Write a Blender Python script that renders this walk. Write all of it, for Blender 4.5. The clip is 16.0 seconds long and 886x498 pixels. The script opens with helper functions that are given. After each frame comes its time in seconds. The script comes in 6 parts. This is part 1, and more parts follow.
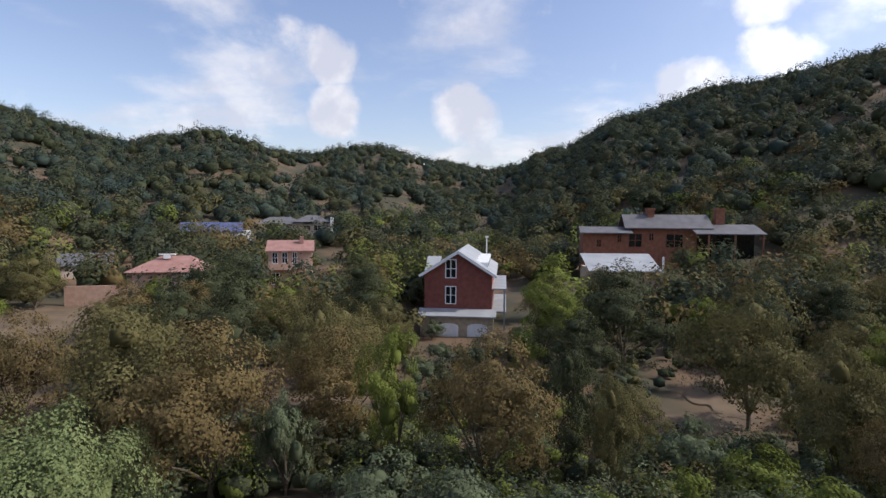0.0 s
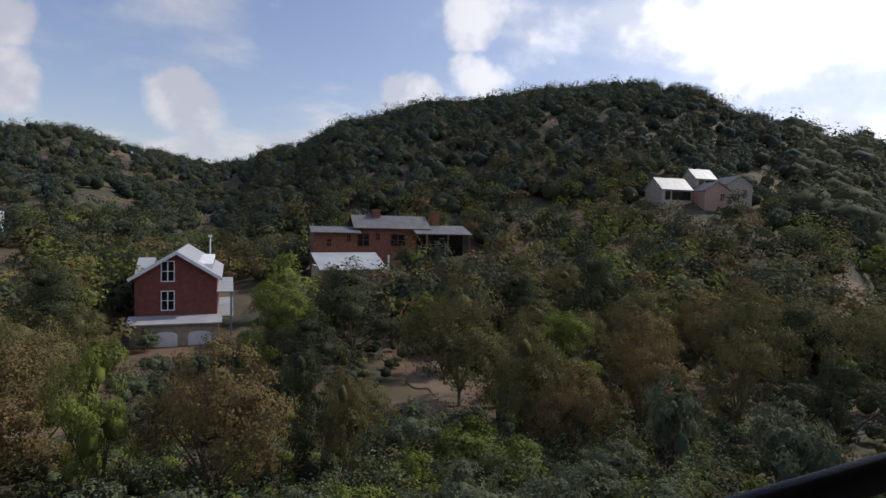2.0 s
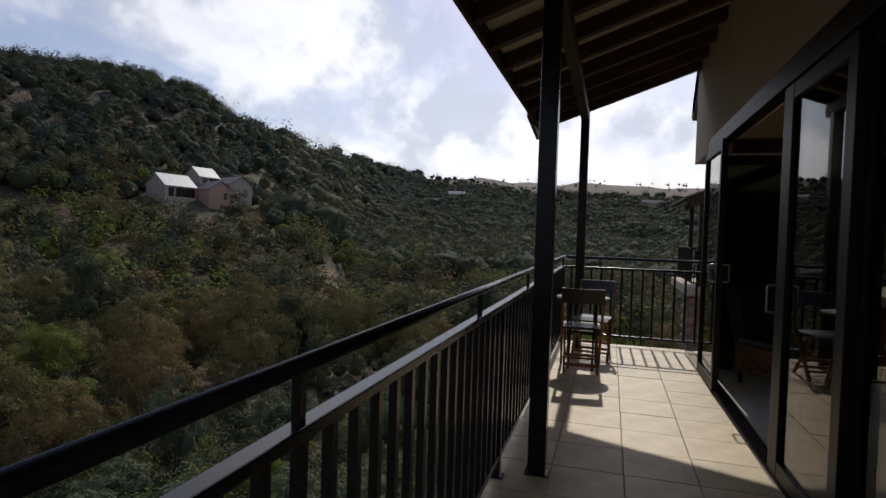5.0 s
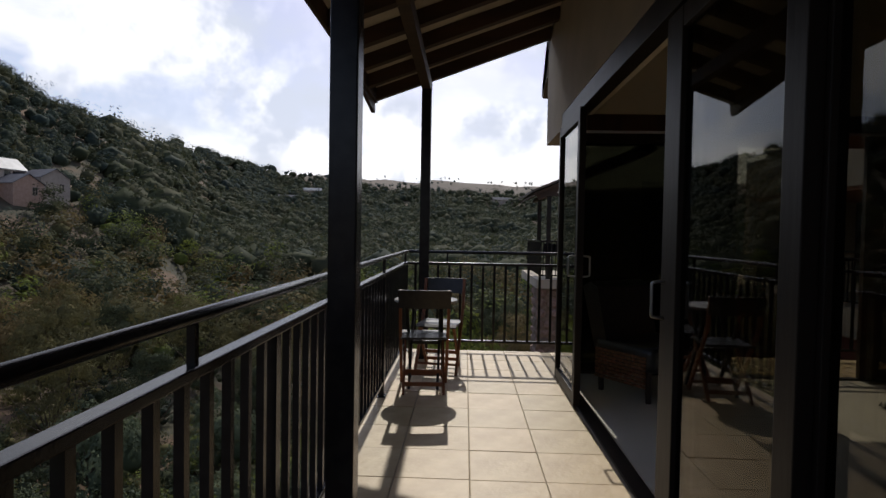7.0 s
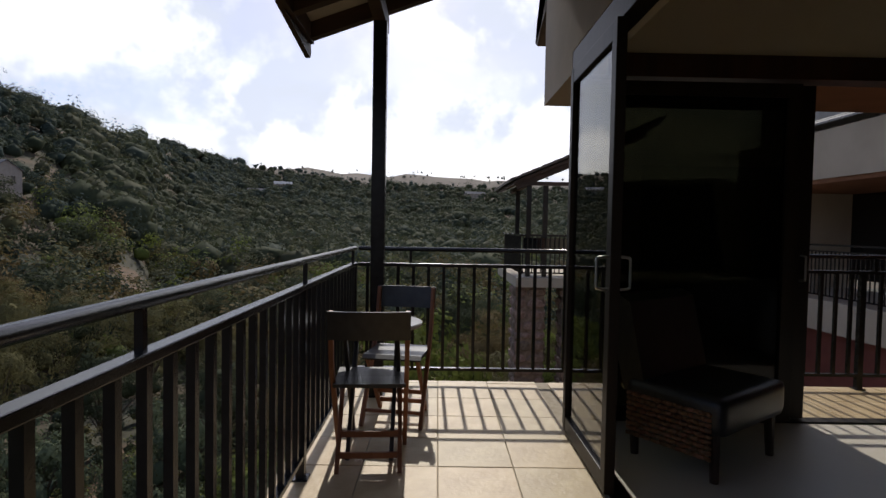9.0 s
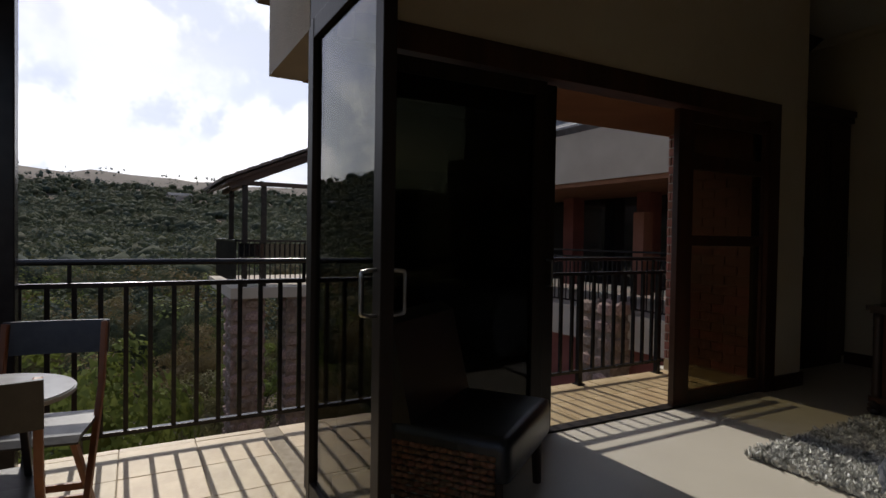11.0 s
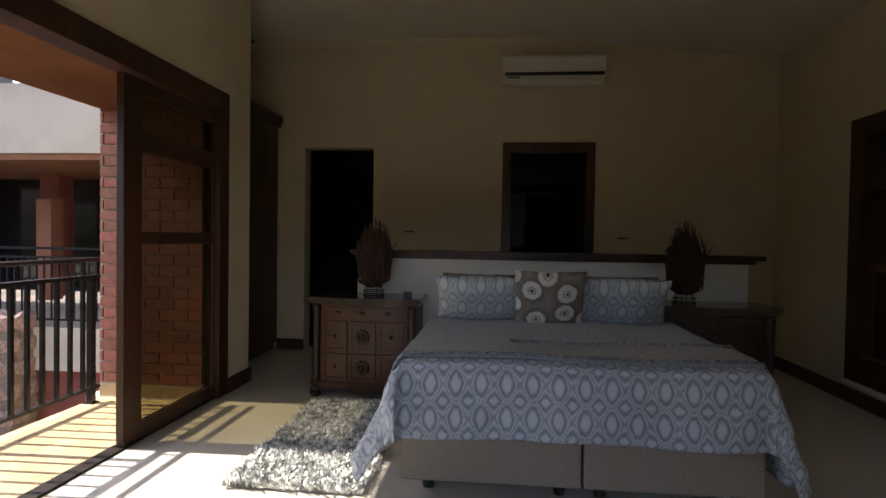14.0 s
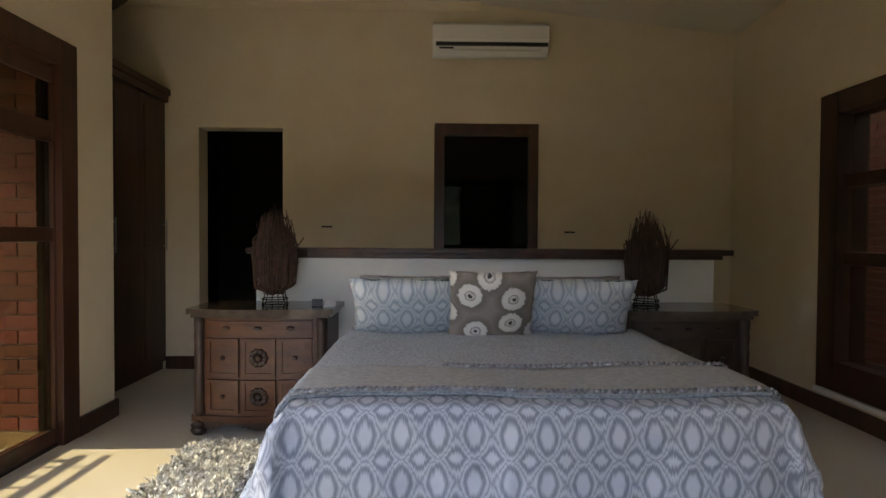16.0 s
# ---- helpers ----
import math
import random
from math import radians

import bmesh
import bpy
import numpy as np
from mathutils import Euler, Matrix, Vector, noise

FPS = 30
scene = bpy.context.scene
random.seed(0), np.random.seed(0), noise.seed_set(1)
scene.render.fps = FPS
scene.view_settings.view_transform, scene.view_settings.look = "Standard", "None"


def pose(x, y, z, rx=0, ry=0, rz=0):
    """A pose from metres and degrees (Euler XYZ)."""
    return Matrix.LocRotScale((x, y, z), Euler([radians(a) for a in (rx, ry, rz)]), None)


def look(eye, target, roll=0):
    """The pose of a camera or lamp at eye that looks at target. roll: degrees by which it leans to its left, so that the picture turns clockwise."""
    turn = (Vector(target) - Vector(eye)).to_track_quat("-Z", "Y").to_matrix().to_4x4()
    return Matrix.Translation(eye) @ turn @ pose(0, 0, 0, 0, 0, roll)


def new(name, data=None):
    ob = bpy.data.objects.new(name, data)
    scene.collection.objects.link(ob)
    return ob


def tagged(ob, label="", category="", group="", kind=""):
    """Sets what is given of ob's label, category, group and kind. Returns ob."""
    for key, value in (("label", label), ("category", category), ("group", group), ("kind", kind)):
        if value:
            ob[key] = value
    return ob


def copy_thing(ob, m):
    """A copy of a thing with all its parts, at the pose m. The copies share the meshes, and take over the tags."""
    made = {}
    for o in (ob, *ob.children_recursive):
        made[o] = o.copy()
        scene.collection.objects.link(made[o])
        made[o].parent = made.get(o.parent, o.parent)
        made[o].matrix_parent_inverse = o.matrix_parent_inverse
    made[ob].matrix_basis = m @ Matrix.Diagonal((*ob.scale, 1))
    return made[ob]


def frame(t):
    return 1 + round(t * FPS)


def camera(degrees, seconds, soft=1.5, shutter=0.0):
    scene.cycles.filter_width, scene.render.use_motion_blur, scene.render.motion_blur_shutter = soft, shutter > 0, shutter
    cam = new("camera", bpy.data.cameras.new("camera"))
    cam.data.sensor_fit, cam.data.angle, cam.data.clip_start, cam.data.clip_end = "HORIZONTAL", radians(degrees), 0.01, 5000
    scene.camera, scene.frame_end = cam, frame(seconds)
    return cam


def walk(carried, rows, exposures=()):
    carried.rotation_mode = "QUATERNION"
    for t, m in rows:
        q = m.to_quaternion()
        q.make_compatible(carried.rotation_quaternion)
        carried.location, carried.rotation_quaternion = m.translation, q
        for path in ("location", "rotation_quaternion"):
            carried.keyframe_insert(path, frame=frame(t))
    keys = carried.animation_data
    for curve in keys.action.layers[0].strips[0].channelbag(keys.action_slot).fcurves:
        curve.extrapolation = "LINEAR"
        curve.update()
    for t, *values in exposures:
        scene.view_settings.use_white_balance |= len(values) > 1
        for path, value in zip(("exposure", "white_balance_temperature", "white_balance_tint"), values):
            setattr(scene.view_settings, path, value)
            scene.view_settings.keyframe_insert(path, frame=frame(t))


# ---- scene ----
cam = camera(76.76, 16.0)
PATH = [
    (0.0, pose(-1.284, 0.282, 1.335, 86.73, -0.39, 1.31)),
    (0.5, pose(-1.271, 0.292, 1.325, 86.79, -0.67, -4.86)),
    (1.0, pose(-1.284, 0.274, 1.320, 86.88, -0.90, -11.38)),
    (1.5, pose(-1.300, 0.229, 1.324, 86.98, -1.24, -18.43)),
    (2.0, pose(-1.342, 0.163, 1.342, 87.11, -1.44, -25.76)),
    (2.5, pose(-1.390, 0.099, 1.382, 87.27, -1.66, -33.35)),
    (3.0, pose(-1.434, 0.037, 1.399, 87.45, -1.82, -42.27)),
    (3.5, pose(-1.367, 0.013, 1.369, 87.72, -1.89, -50.44)),
    (4.0, pose(-1.378, -0.044, 1.375, 87.91, -1.84, -58.38)),
    (4.5, pose(-1.332, -0.078, 1.362, 88.15, -1.75, -65.98)),
    (5.0, pose(-1.197, -0.076, 1.347, 88.29, -1.79, -73.34)),
    (5.2, pose(-1.128, -0.081, 1.346, 88.32, -1.75, -76.11)),
    (7.3, pose(0.275, -0.160, 1.284, 88.24, -1.04, -88.29)),
    (7.5, pose(0.451, -0.166, 1.279, 88.15, -1.10, -88.57)),
    (8.0, pose(0.868, -0.191, 1.266, 88.04, -1.16, -88.95)),
    (8.2, pose(1.044, -0.192, 1.268, 87.91, -1.07, -89.10)),
    (10.3, look((2.240, -0.150, 1.250), (4.166, -0.687, 1.193), 1.3)),
    (10.5, look((2.330, -0.172, 1.250), (4.207, -0.862, 1.195), 1.3)),
    (11.0, look((2.480, -0.270, 1.252), (4.230, -1.238, 1.211), 0.9)),
    (11.5, look((2.610, -0.350, 1.272), (4.172, -1.598, 1.228), 1.0)),
    (12.0, look((2.720, -0.405, 1.285), (4.015, -1.925, 1.244), 0.9)),
    (12.5, look((2.825, -0.440, 1.292), (3.795, -2.187, 1.252), 0.8)),
    (13.0, look((2.935, -0.490, 1.302), (3.578, -2.382, 1.254), 1.0)),
    (13.5, pose(3.036, -0.600, 1.298, 88.67, -1.10, -169.25)),
    (14.0, pose(3.077, -0.695, 1.295, 88.78, -0.86, -174.40)),
    (14.5, pose(3.083, -0.833, 1.284, 88.86, -0.72, -178.20)),
    (15.0, pose(3.093, -1.028, 1.252, 89.05, -0.46, -180.52)),
    (15.5, pose(3.091, -1.251, 1.252, 88.82, -0.57, -181.08)),
    (16.0, pose(3.037, -1.523, 1.257, 88.79, -0.33, -180.91)),
]
walk(cam, PATH, exposures=[(0.0, 0.10), (3.0, -0.55), (5.0, -0.66), (8.0, -0.45), (10.5, -0.40), (11.5, -0.35), (12.5, 0.7), (13.5, 1.65), (14.5, 2.30), (16.0, 3.2)])

# ---- world and sun ----
SUN_ELEVATION, SUN_AZIMUTH = radians(41.5), radians(89)
world = bpy.data.worlds.new("sky")
scene.world = world
world.use_nodes = True
wn, wl = world.node_tree.nodes, world.node_tree.links
wn.clear()
w_out = wn.new("ShaderNodeOutputWorld")
w_bg = wn.new("ShaderNodeBackground")
w_sky = wn.new("ShaderNodeTexSky")
w_sky.sky_type = "NISHITA"
w_sky.sun_disc = False
w_sky.sun_elevation, w_sky.sun_rotation = SUN_ELEVATION, SUN_AZIMUTH
w_sky.dust_density, w_sky.air_density, w_sky.ozone_density = 0.9, 1.15, 2.0
w_bg.inputs["Strength"].default_value = 0.15
# fair-weather clouds: a broken high layer, thicker towards the sun, and single cumulus heads over the hills


def w_math(op, a, b, clamp=False):
    k = wn.new("ShaderNodeMath")
    k.operation, k.use_clamp = op, clamp
    for i, v in enumerate((a, b)):
        if isinstance(v, (int, float)):
            k.inputs[i].default_value = v
        else:
            wl.new(v, k.inputs[i])
    return k.outputs[0]


def w_step(value, lo, hi, to=1.0):
    k = wn.new("ShaderNodeMapRange")
    k.interpolation_type = "SMOOTHSTEP"
    k.inputs["From Min"].default_value, k.inputs["From Max"].default_value, k.inputs["To Max"].default_value = lo, hi, to
    wl.new(value, k.inputs["Value"])
    return k.outputs["Result"]


def w_cloud(vector, scale, detail, shift=(0, 0, 0), distort=0.2):
    mp, k = wn.new("ShaderNodeMapping"), wn.new("ShaderNodeTexNoise")
    mp.inputs["Location"].default_value = shift
    k.inputs["Scale"].default_value, k.inputs["Detail"].default_value = scale, detail
    k.inputs["Roughness"].default_value, k.inputs["Distortion"].default_value = 0.56, distort
    wl.new(vector, mp.inputs["Vector"])
    wl.new(mp.outputs["Vector"], k.inputs["Vector"])
    return k.outputs["Fac"]


def w_blend(fac, a, b, mode="MIX"):
    k = wn.new("ShaderNodeMix")
    k.data_type, k.blend_type = "RGBA", mode
    for name, v in (("Factor", fac), ("A", a), ("B", b)):
        if isinstance(v, (int, float, tuple)):
            k.inputs[name].default_value = v
        else:
            wl.new(v, k.inputs[name])
    return k.outputs["Result"]


w_dir = wn.new("ShaderNodeTexCoord").outputs["Generated"]
w_sep = wn.new("ShaderNodeSeparateXYZ")
wl.new(w_dir, w_sep.inputs["Vector"])
w_deep = w_math("ADD", w_math("MAXIMUM", w_sep.outputs["Z"], 0.0), 0.22)
w_flat = wn.new("ShaderNodeCombineXYZ")
wl.new(w_math("DIVIDE", w_sep.outputs["X"], w_deep), w_flat.inputs["X"])
wl.new(w_math("DIVIDE", w_sep.outputs["Y"], w_deep), w_flat.inputs["Y"])
w_east = w_step(w_sep.outputs["X"], 0.10, 0.95)
w_layer = w_step(w_math("ADD", w_cloud(w_flat.outputs["Vector"], 1.5, 8.0, (3.1, 0.7, 0.0)), w_math("MULTIPLY", w_east, 0.09)), 0.46, 0.68, 0.70)
w_puff = w_cloud(w_dir, 8.5, 7.0, (0.0, 0.0, 0.3), 0.1)
w_heads = None
# azimuth, elevation and half width of each cumulus head, in degrees
for az, el, wide in ((-17.5, 14.5, 4.8), (-13.0, 15.0, 3.2), (-12.5, 10.5, 3.2), (1.2, 9.5, 3.9), (22.5, 11.5, 4.2), (28.5, 19.5, 3.6), (29.0, 13.0, 4.2), (55.0, 15.0, 5.0), (69.0, 11.0, 5.5), (63.0, 20.0, 4.5)):
    dp = wn.new("ShaderNodeVectorMath")
    dp.operation = "DOT_PRODUCT"
    a, e = radians(az), radians(el)
    dp.inputs[1].default_value = (math.sin(a) * math.cos(e), math.cos(a) * math.cos(e), math.sin(e))
    wl.new(w_dir, dp.inputs[0])
    one = w_step(dp.outputs["Value"], math.cos(radians(wide * 1.25)), 1.0)
    w_heads = one if w_heads is None else w_math("MAXIMUM", w_heads, one)
w_heads = w_step(w_math("ADD", w_math("MULTIPLY", w_heads, 0.62), w_math("MULTIPLY", w_puff, 1.7)), 1.08, 1.46, 0.82)
w_cover = w_math("MAXIMUM", w_math("ADD", w_layer, w_math("MULTIPLY", w_east, 0.22), True), w_heads)
# lit tops and greyer undersides
w_lit = w_step(w_math("SUBTRACT", w_cloud(w_dir, 5.0, 5.0, (0.0, 0.0, 0.3), 0.1), w_cloud(w_dir, 5.0, 5.0, (0.03, 0.0, 0.36), 0.1)), -0.07, 0.09)
w_tone = w_blend(w_east, w_blend(w_lit, (4.5, 4.55, 5.2, 1), (6.1, 5.95, 6.2, 1)), w_blend(w_lit, (6.8, 7.3, 8.5, 1), (11.5, 11.6, 12.2, 1)))
w_blue = w_blend(1.0, w_sky.outputs["Color"], (1.10, 0.98, 1.05, 1), "MULTIPLY")
wl.new(w_blend(w_cover, w_blue, w_tone), w_bg.inputs["Color"])
wl.new(w_bg.outputs["Background"], w_out.inputs["Surface"])
sun = new("sun", bpy.data.lights.new("sun", "SUN"))
sun.data.energy, sun.data.angle, sun.data.color = 4.0, radians(0.6), (1.0, 0.95, 0.87)
sun.matrix_world = look((45.2, 0.8, 40), (0, 0, 0))


# ---- materials ----
def material(name, color, rough=0.6, second=None, scale=8.0, detail=6.0, bump=0.0, bump_scale=60.0, metal=0.0, spec=0.5, spread=(0.35, 0.65), coords="Object", per_object=0.0, stretch=(1, 1, 1), per_island=0.0):
    m = bpy.data.materials.new(name)
    m.use_nodes = True
    n, l = m.node_tree.nodes, m.node_tree.links
    b = n["Principled BSDF"]
    b.inputs["Roughness"].default_value = rough
    b.inputs["Metallic"].default_value = metal
    b.inputs["Specular IOR Level"].default_value = spec
    co = n.new("ShaderNodeTexCoord")
    mp = n.new("ShaderNodeMapping")
    mp.inputs["Scale"].default_value = stretch
    l.new(co.outputs[coords], mp.inputs["Vector"])
    last = None
    if second is not None:
        tx = n.new("ShaderNodeTexNoise")
        tx.inputs["Scale"].default_value, tx.inputs["Detail"].default_value = scale, detail
        rp = n.new("ShaderNodeValToRGB")
        rp.color_ramp.elements[0].position, rp.color_ramp.elements[1].position = spread
        rp.color_ramp.elements[0].color, rp.color_ramp.elements[1].color = (*color, 1), (*second, 1)
        l.new(mp.outputs["Vector"], tx.inputs["Vector"])
        l.new(tx.outputs["Fac"], rp.inputs["Fac"])
        last = rp.outputs["Color"]
    if per_object or per_island:
        hs = n.new("ShaderNodeHueSaturation")
        hs.inputs["Color"].default_value = (*color, 1)
        if last:
            l.new(last, hs.inputs["Color"])
        mr = n.new("ShaderNodeMapRange")
        amount = per_object or per_island
        mr.inputs["To Min"].default_value, mr.inputs["To Max"].default_value = 1 - amount, 1 + amount
        if per_object:
            oi = n.new("ShaderNodeObjectInfo")
            l.new(oi.outputs["Random"], mr.inputs["Value"])
        else:
            oi = n.new("ShaderNodeNewGeometry")
            l.new(oi.outputs["Random Per Island"], mr.inputs["Value"])
        l.new(mr.outputs["Result"], hs.inputs["Value"])
        mh = n.new("ShaderNodeMapRange")
        mh.inputs["To Min"].default_value, mh.inputs["To Max"].default_value = 0.5 + amount * 0.05, 0.5 - amount * 0.05
        l.new(mr.inputs["Value"].links[0].from_socket, mh.inputs["Value"])
        l.new(mh.outputs["Result"], hs.inputs["Hue"])
        last = hs.outputs["Color"]
    if last:
        l.new(last, b.inputs["Base Color"])
    else:
        b.inputs["Base Color"].default_value = (*color, 1)
    if bump:
        t2 = n.new("ShaderNodeTexNoise")
        t2.inputs["Scale"].default_value, t2.inputs["Detail"].default_value = bump_scale, 5.0
        bp = n.new("ShaderNodeBump")
        bp.inputs["Strength"].default_value, bp.inputs["Distance"].default_value = bump, 0.01
        l.new(mp.outputs["Vector"], t2.inputs["Vector"])
        l.new(t2.outputs["Fac"], bp.inputs["Height"])
        l.new(bp.outputs["Normal"], b.inputs["Normal"])
    return m


def glass(name, tint, gloss=1.0):
    """A thin pane: tinted see-through with a mirror-like sheen."""
    m = bpy.data.materials.new(name)
    m.use_nodes = True
    n, l = m.node_tree.nodes, m.node_tree.links
    n.clear()
    out = n.new("ShaderNodeOutputMaterial")
    tr, gl, mx = n.new("ShaderNodeBsdfTransparent"), n.new("ShaderNodeBsdfGlossy"), n.new("ShaderNodeMixShader")
    tr.inputs["Color"].default_value = (*tint, 1)
    gl.inputs["Roughness"].default_value = 0.01
    gl.inputs["Color"].default_value = (gloss, gloss, gloss, 1)
    lw, pw, sc = n.new("ShaderNodeLayerWeight"), n.new("ShaderNodeMath"), n.new("ShaderNodeMath")
    lw.inputs["Blend"].default_value = 0.5
    pw.operation, pw.inputs[1].default_value = "POWER", 5.0
    sc.operation, sc.inputs[1].default_value, sc.inputs[2].default_value = "MULTIPLY_ADD", 0.9, 0.035
    l.new(lw.outputs["Facing"], pw.inputs[0])
    l.new(pw.outputs[0], sc.inputs[0])
    l.new(sc.outputs[0], mx.inputs["Fac"])
    l.new(tr.outputs["BSDF"], mx.inputs[1])
    l.new(gl.outputs["BSDF"], mx.inputs[2])
    l.new(mx.outputs["Shader"], out.inputs["Surface"])
    return m


M = {
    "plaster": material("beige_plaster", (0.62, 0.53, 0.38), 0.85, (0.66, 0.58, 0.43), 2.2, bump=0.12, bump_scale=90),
    "ceiling": material("ceiling_paint", (0.66, 0.61, 0.52), 0.9, (0.70, 0.66, 0.57), 1.5),
    "white_wall": material("white_wall_paint", (0.74, 0.74, 0.70), 0.8, (0.79, 0.79, 0.76), 3.0, bump=0.08, bump_scale=90),
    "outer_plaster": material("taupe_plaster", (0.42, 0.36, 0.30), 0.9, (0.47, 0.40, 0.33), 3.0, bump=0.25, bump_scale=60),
    "cream_render": material("cream_render", (0.42, 0.35, 0.27), 0.9, (0.48, 0.41, 0.32), 1.2, bump=0.2, bump_scale=50),
    "terracotta": material("terracotta_paint", (0.18, 0.068, 0.026), 0.8, (0.22, 0.088, 0.036), 3.0),
    "concrete": material("floor_screed", (0.52, 0.475, 0.40), 0.38, (0.58, 0.535, 0.455), 1.3, bump=0.05, bump_scale=25, spread=(0.3, 0.7)),
    "tile": material("sandstone_tile", (0.39, 0.275, 0.140), 0.5, (0.50, 0.375, 0.205), 5.0, bump=0.25, bump_scale=30, per_object=0.10),
    "grout": material("grout", (0.30, 0.25, 0.18), 0.95, (0.38, 0.32, 0.24), 20.0),
    "steel": material("black_painted_steel", (0.013, 0.012, 0.013), 0.24, (0.022, 0.020, 0.020), 14.0, bump=0.05, bump_scale=120, spec=0.32),
    "dark_wood": material("dark_stained_wood", (0.030, 0.011, 0.006), 0.38, (0.065, 0.024, 0.012), 9.0, bump=0.12, bump_scale=40, stretch=(1, 1, 0.12)),
    "dark_frame": material("dark_stained_frame", (0.013, 0.009, 0.007), 0.45, (0.024, 0.017, 0.012), 9.0, spec=0.2, bump=0.08, bump_scale=40, stretch=(1, 1, 0.12)),
    "rafter": material("rafter_wood", (0.045, 0.024, 0.014), 0.6, (0.08, 0.04, 0.022), 8.0, bump=0.2, bump_scale=40, stretch=(1, 0.12, 1)),
    "board": material("roof_lining_board", (0.58, 0.50, 0.38), 0.8, (0.66, 0.58, 0.46), 5.0),
    "thatch_tile": material("dark_roof_tile", (0.10, 0.075, 0.06), 0.8, (0.17, 0.13, 0.10), 5.0, bump=0.4, bump_scale=20, per_object=0.2),
    "grey_tile": material("grey_roof_tile", (0.22, 0.21, 0.20), 0.7, (0.30, 0.29, 0.28), 5.0, per_object=0.15),
    "brick": material("red_face_brick", (0.235, 0.074, 0.047), 0.85, (0.32, 0.118, 0.077), 14.0, bump=0.35, bump_scale=60, per_object=0.22),
    "mortar": material("mortar", (0.40, 0.34, 0.27), 0.95, (0.48, 0.42, 0.34), 25.0, bump=0.3, bump_scale=80),
    "stone": material("field_stone", (0.17, 0.11, 0.085), 0.9, (0.31, 0.22, 0.17), 7.0, bump=0.5, bump_scale=25, per_object=0.3),
    "chrome": material("brushed_steel", (0.38, 0.37, 0.35), 0.35, metal=1.0),
    "pane": glass("tinted_pane", (0.61, 0.58, 0.47)),
    "pane_olive": glass("olive_tinted_pane", (0.42, 0.395, 0.31), 0.7),
    "pane_dark": glass("dark_tinted_pane", (0.26, 0.26, 0.22), 0.5),
    "pane_mid": glass("grey_tinted_pane", (0.50, 0.49, 0.44)),
    # near-black colour that stands in for the shade of the back room
    "room_shade": material("painted_room_shade", (0.02, 0.018, 0.015), 0.8),
}


# ---- building helpers ----
def box(bm, x0, y0, z0, x1, y1, z1, bevel=0.0):
    r = bmesh.ops.create_cube(bm, size=1.0, matrix=Matrix.Translation(((x0 + x1) / 2, (y0 + y1) / 2, (z0 + z1) / 2)) @ Matrix.Diagonal((abs(x1 - x0), abs(y1 - y0), abs(z1 - z0), 1)))
    if bevel:
        edges = list({e for v in r["verts"] for e in v.link_edges})
        bmesh.ops.bevel(bm, geom=edges, offset=bevel, segments=2, affect="EDGES", profile=0.6)
    return r


def rod(bm, a, b, r0, r1=None, seg=10):
    """A round bar from a to b."""
    a, b = Vector(a), Vector(b)
    d = b - a
    m = Matrix.Translation((a + b) / 2) @ d.to_track_quat("Z", "Y").to_matrix().to_4x4()
    bmesh.ops.create_cone(bm, cap_ends=True, segments=seg, radius1=r0, radius2=r0 if r1 is None else r1, depth=d.length, matrix=m)


def tube(bm, pts, radius, seg=8):
    """A bent round bar through the points, which lie in one upright plane."""
    pts = [Vector(p) for p in pts]
    rings = []
    for i, p in enumerate(pts):
        d = (pts[min(i + 1, len(pts) - 1)] - pts[max(i - 1, 0)]).normalized()
        flat = (pts[len(pts) // 2] - pts[0]).cross(pts[-1] - pts[0]).normalized()
        other = d.cross(flat)
        rings.append([bm.verts.new(p + (flat * math.cos(2 * math.pi * k / seg) + other * math.sin(2 * math.pi * k / seg)) * radius) for k in range(seg)])
    for ra, rb in zip(rings, rings[1:]):
        for k in range(seg):
            bm.faces.new((ra[k], ra[(k + 1) % seg], rb[(k + 1) % seg], rb[k]))
    bm.faces.new(rings[0][::-1])
    bm.faces.new(rings[-1])
    bmesh.ops.recalc_face_normals(bm, faces=bm.faces[:])


def lathe(bm, x, y, profile, seg=14):
    """A turned post: profile is a row of heights and radii."""
    rings = [[bm.verts.new((x + r * math.cos(2 * math.pi * k / seg), y + r * math.sin(2 * math.pi * k / seg), z)) for k in range(seg)] for z, r in profile]
    for ra, rb in zip(rings, rings[1:]):
        for k in range(seg):
            bm.faces.new((ra[k], ra[(k + 1) % seg], rb[(k + 1) % seg], rb[k]))
    bm.faces.new(rings[0][::-1])
    bm.faces.new(rings[-1])


def bar(bm, a, b, w, h, bevel=0.0):
    """A square bar from a to b, w wide and h high."""
    a, b = Vector(a), Vector(b)
    d = b - a
    m = Matrix.Translation((a + b) / 2) @ d.to_track_quat("X", "Z").to_matrix().to_4x4() @ Matrix.Diagonal((d.length, w, h, 1))
    r = bmesh.ops.create_cube(bm, size=1.0, matrix=m)
    if bevel:
        bmesh.ops.bevel(bm, geom=list({e for v in r["verts"] for e in v.link_edges}), offset=bevel, segments=2, affect="EDGES", profile=0.6)


def prism(bm, poly, axis, lo, hi):
    """A closed polygon of 2D points pushed along an axis from lo to hi."""
    def at(p, t):
        return {"x": (t, p[0], p[1]), "y": (p[0], t, p[1]), "z": (p[0], p[1], t)}[axis]
    a = [bm.verts.new(at(p, lo)) for p in poly]
    b = [bm.verts.new(at(p, hi)) for p in poly]
    bm.faces.new(a)
    bm.faces.new(b[::-1])
    for i in range(len(poly)):
        j = (i + 1) % len(poly)
        bm.faces.new((a[i], b[i], b[j], a[j]))
    bmesh.ops.recalc_face_normals(bm, faces=bm.faces[:])


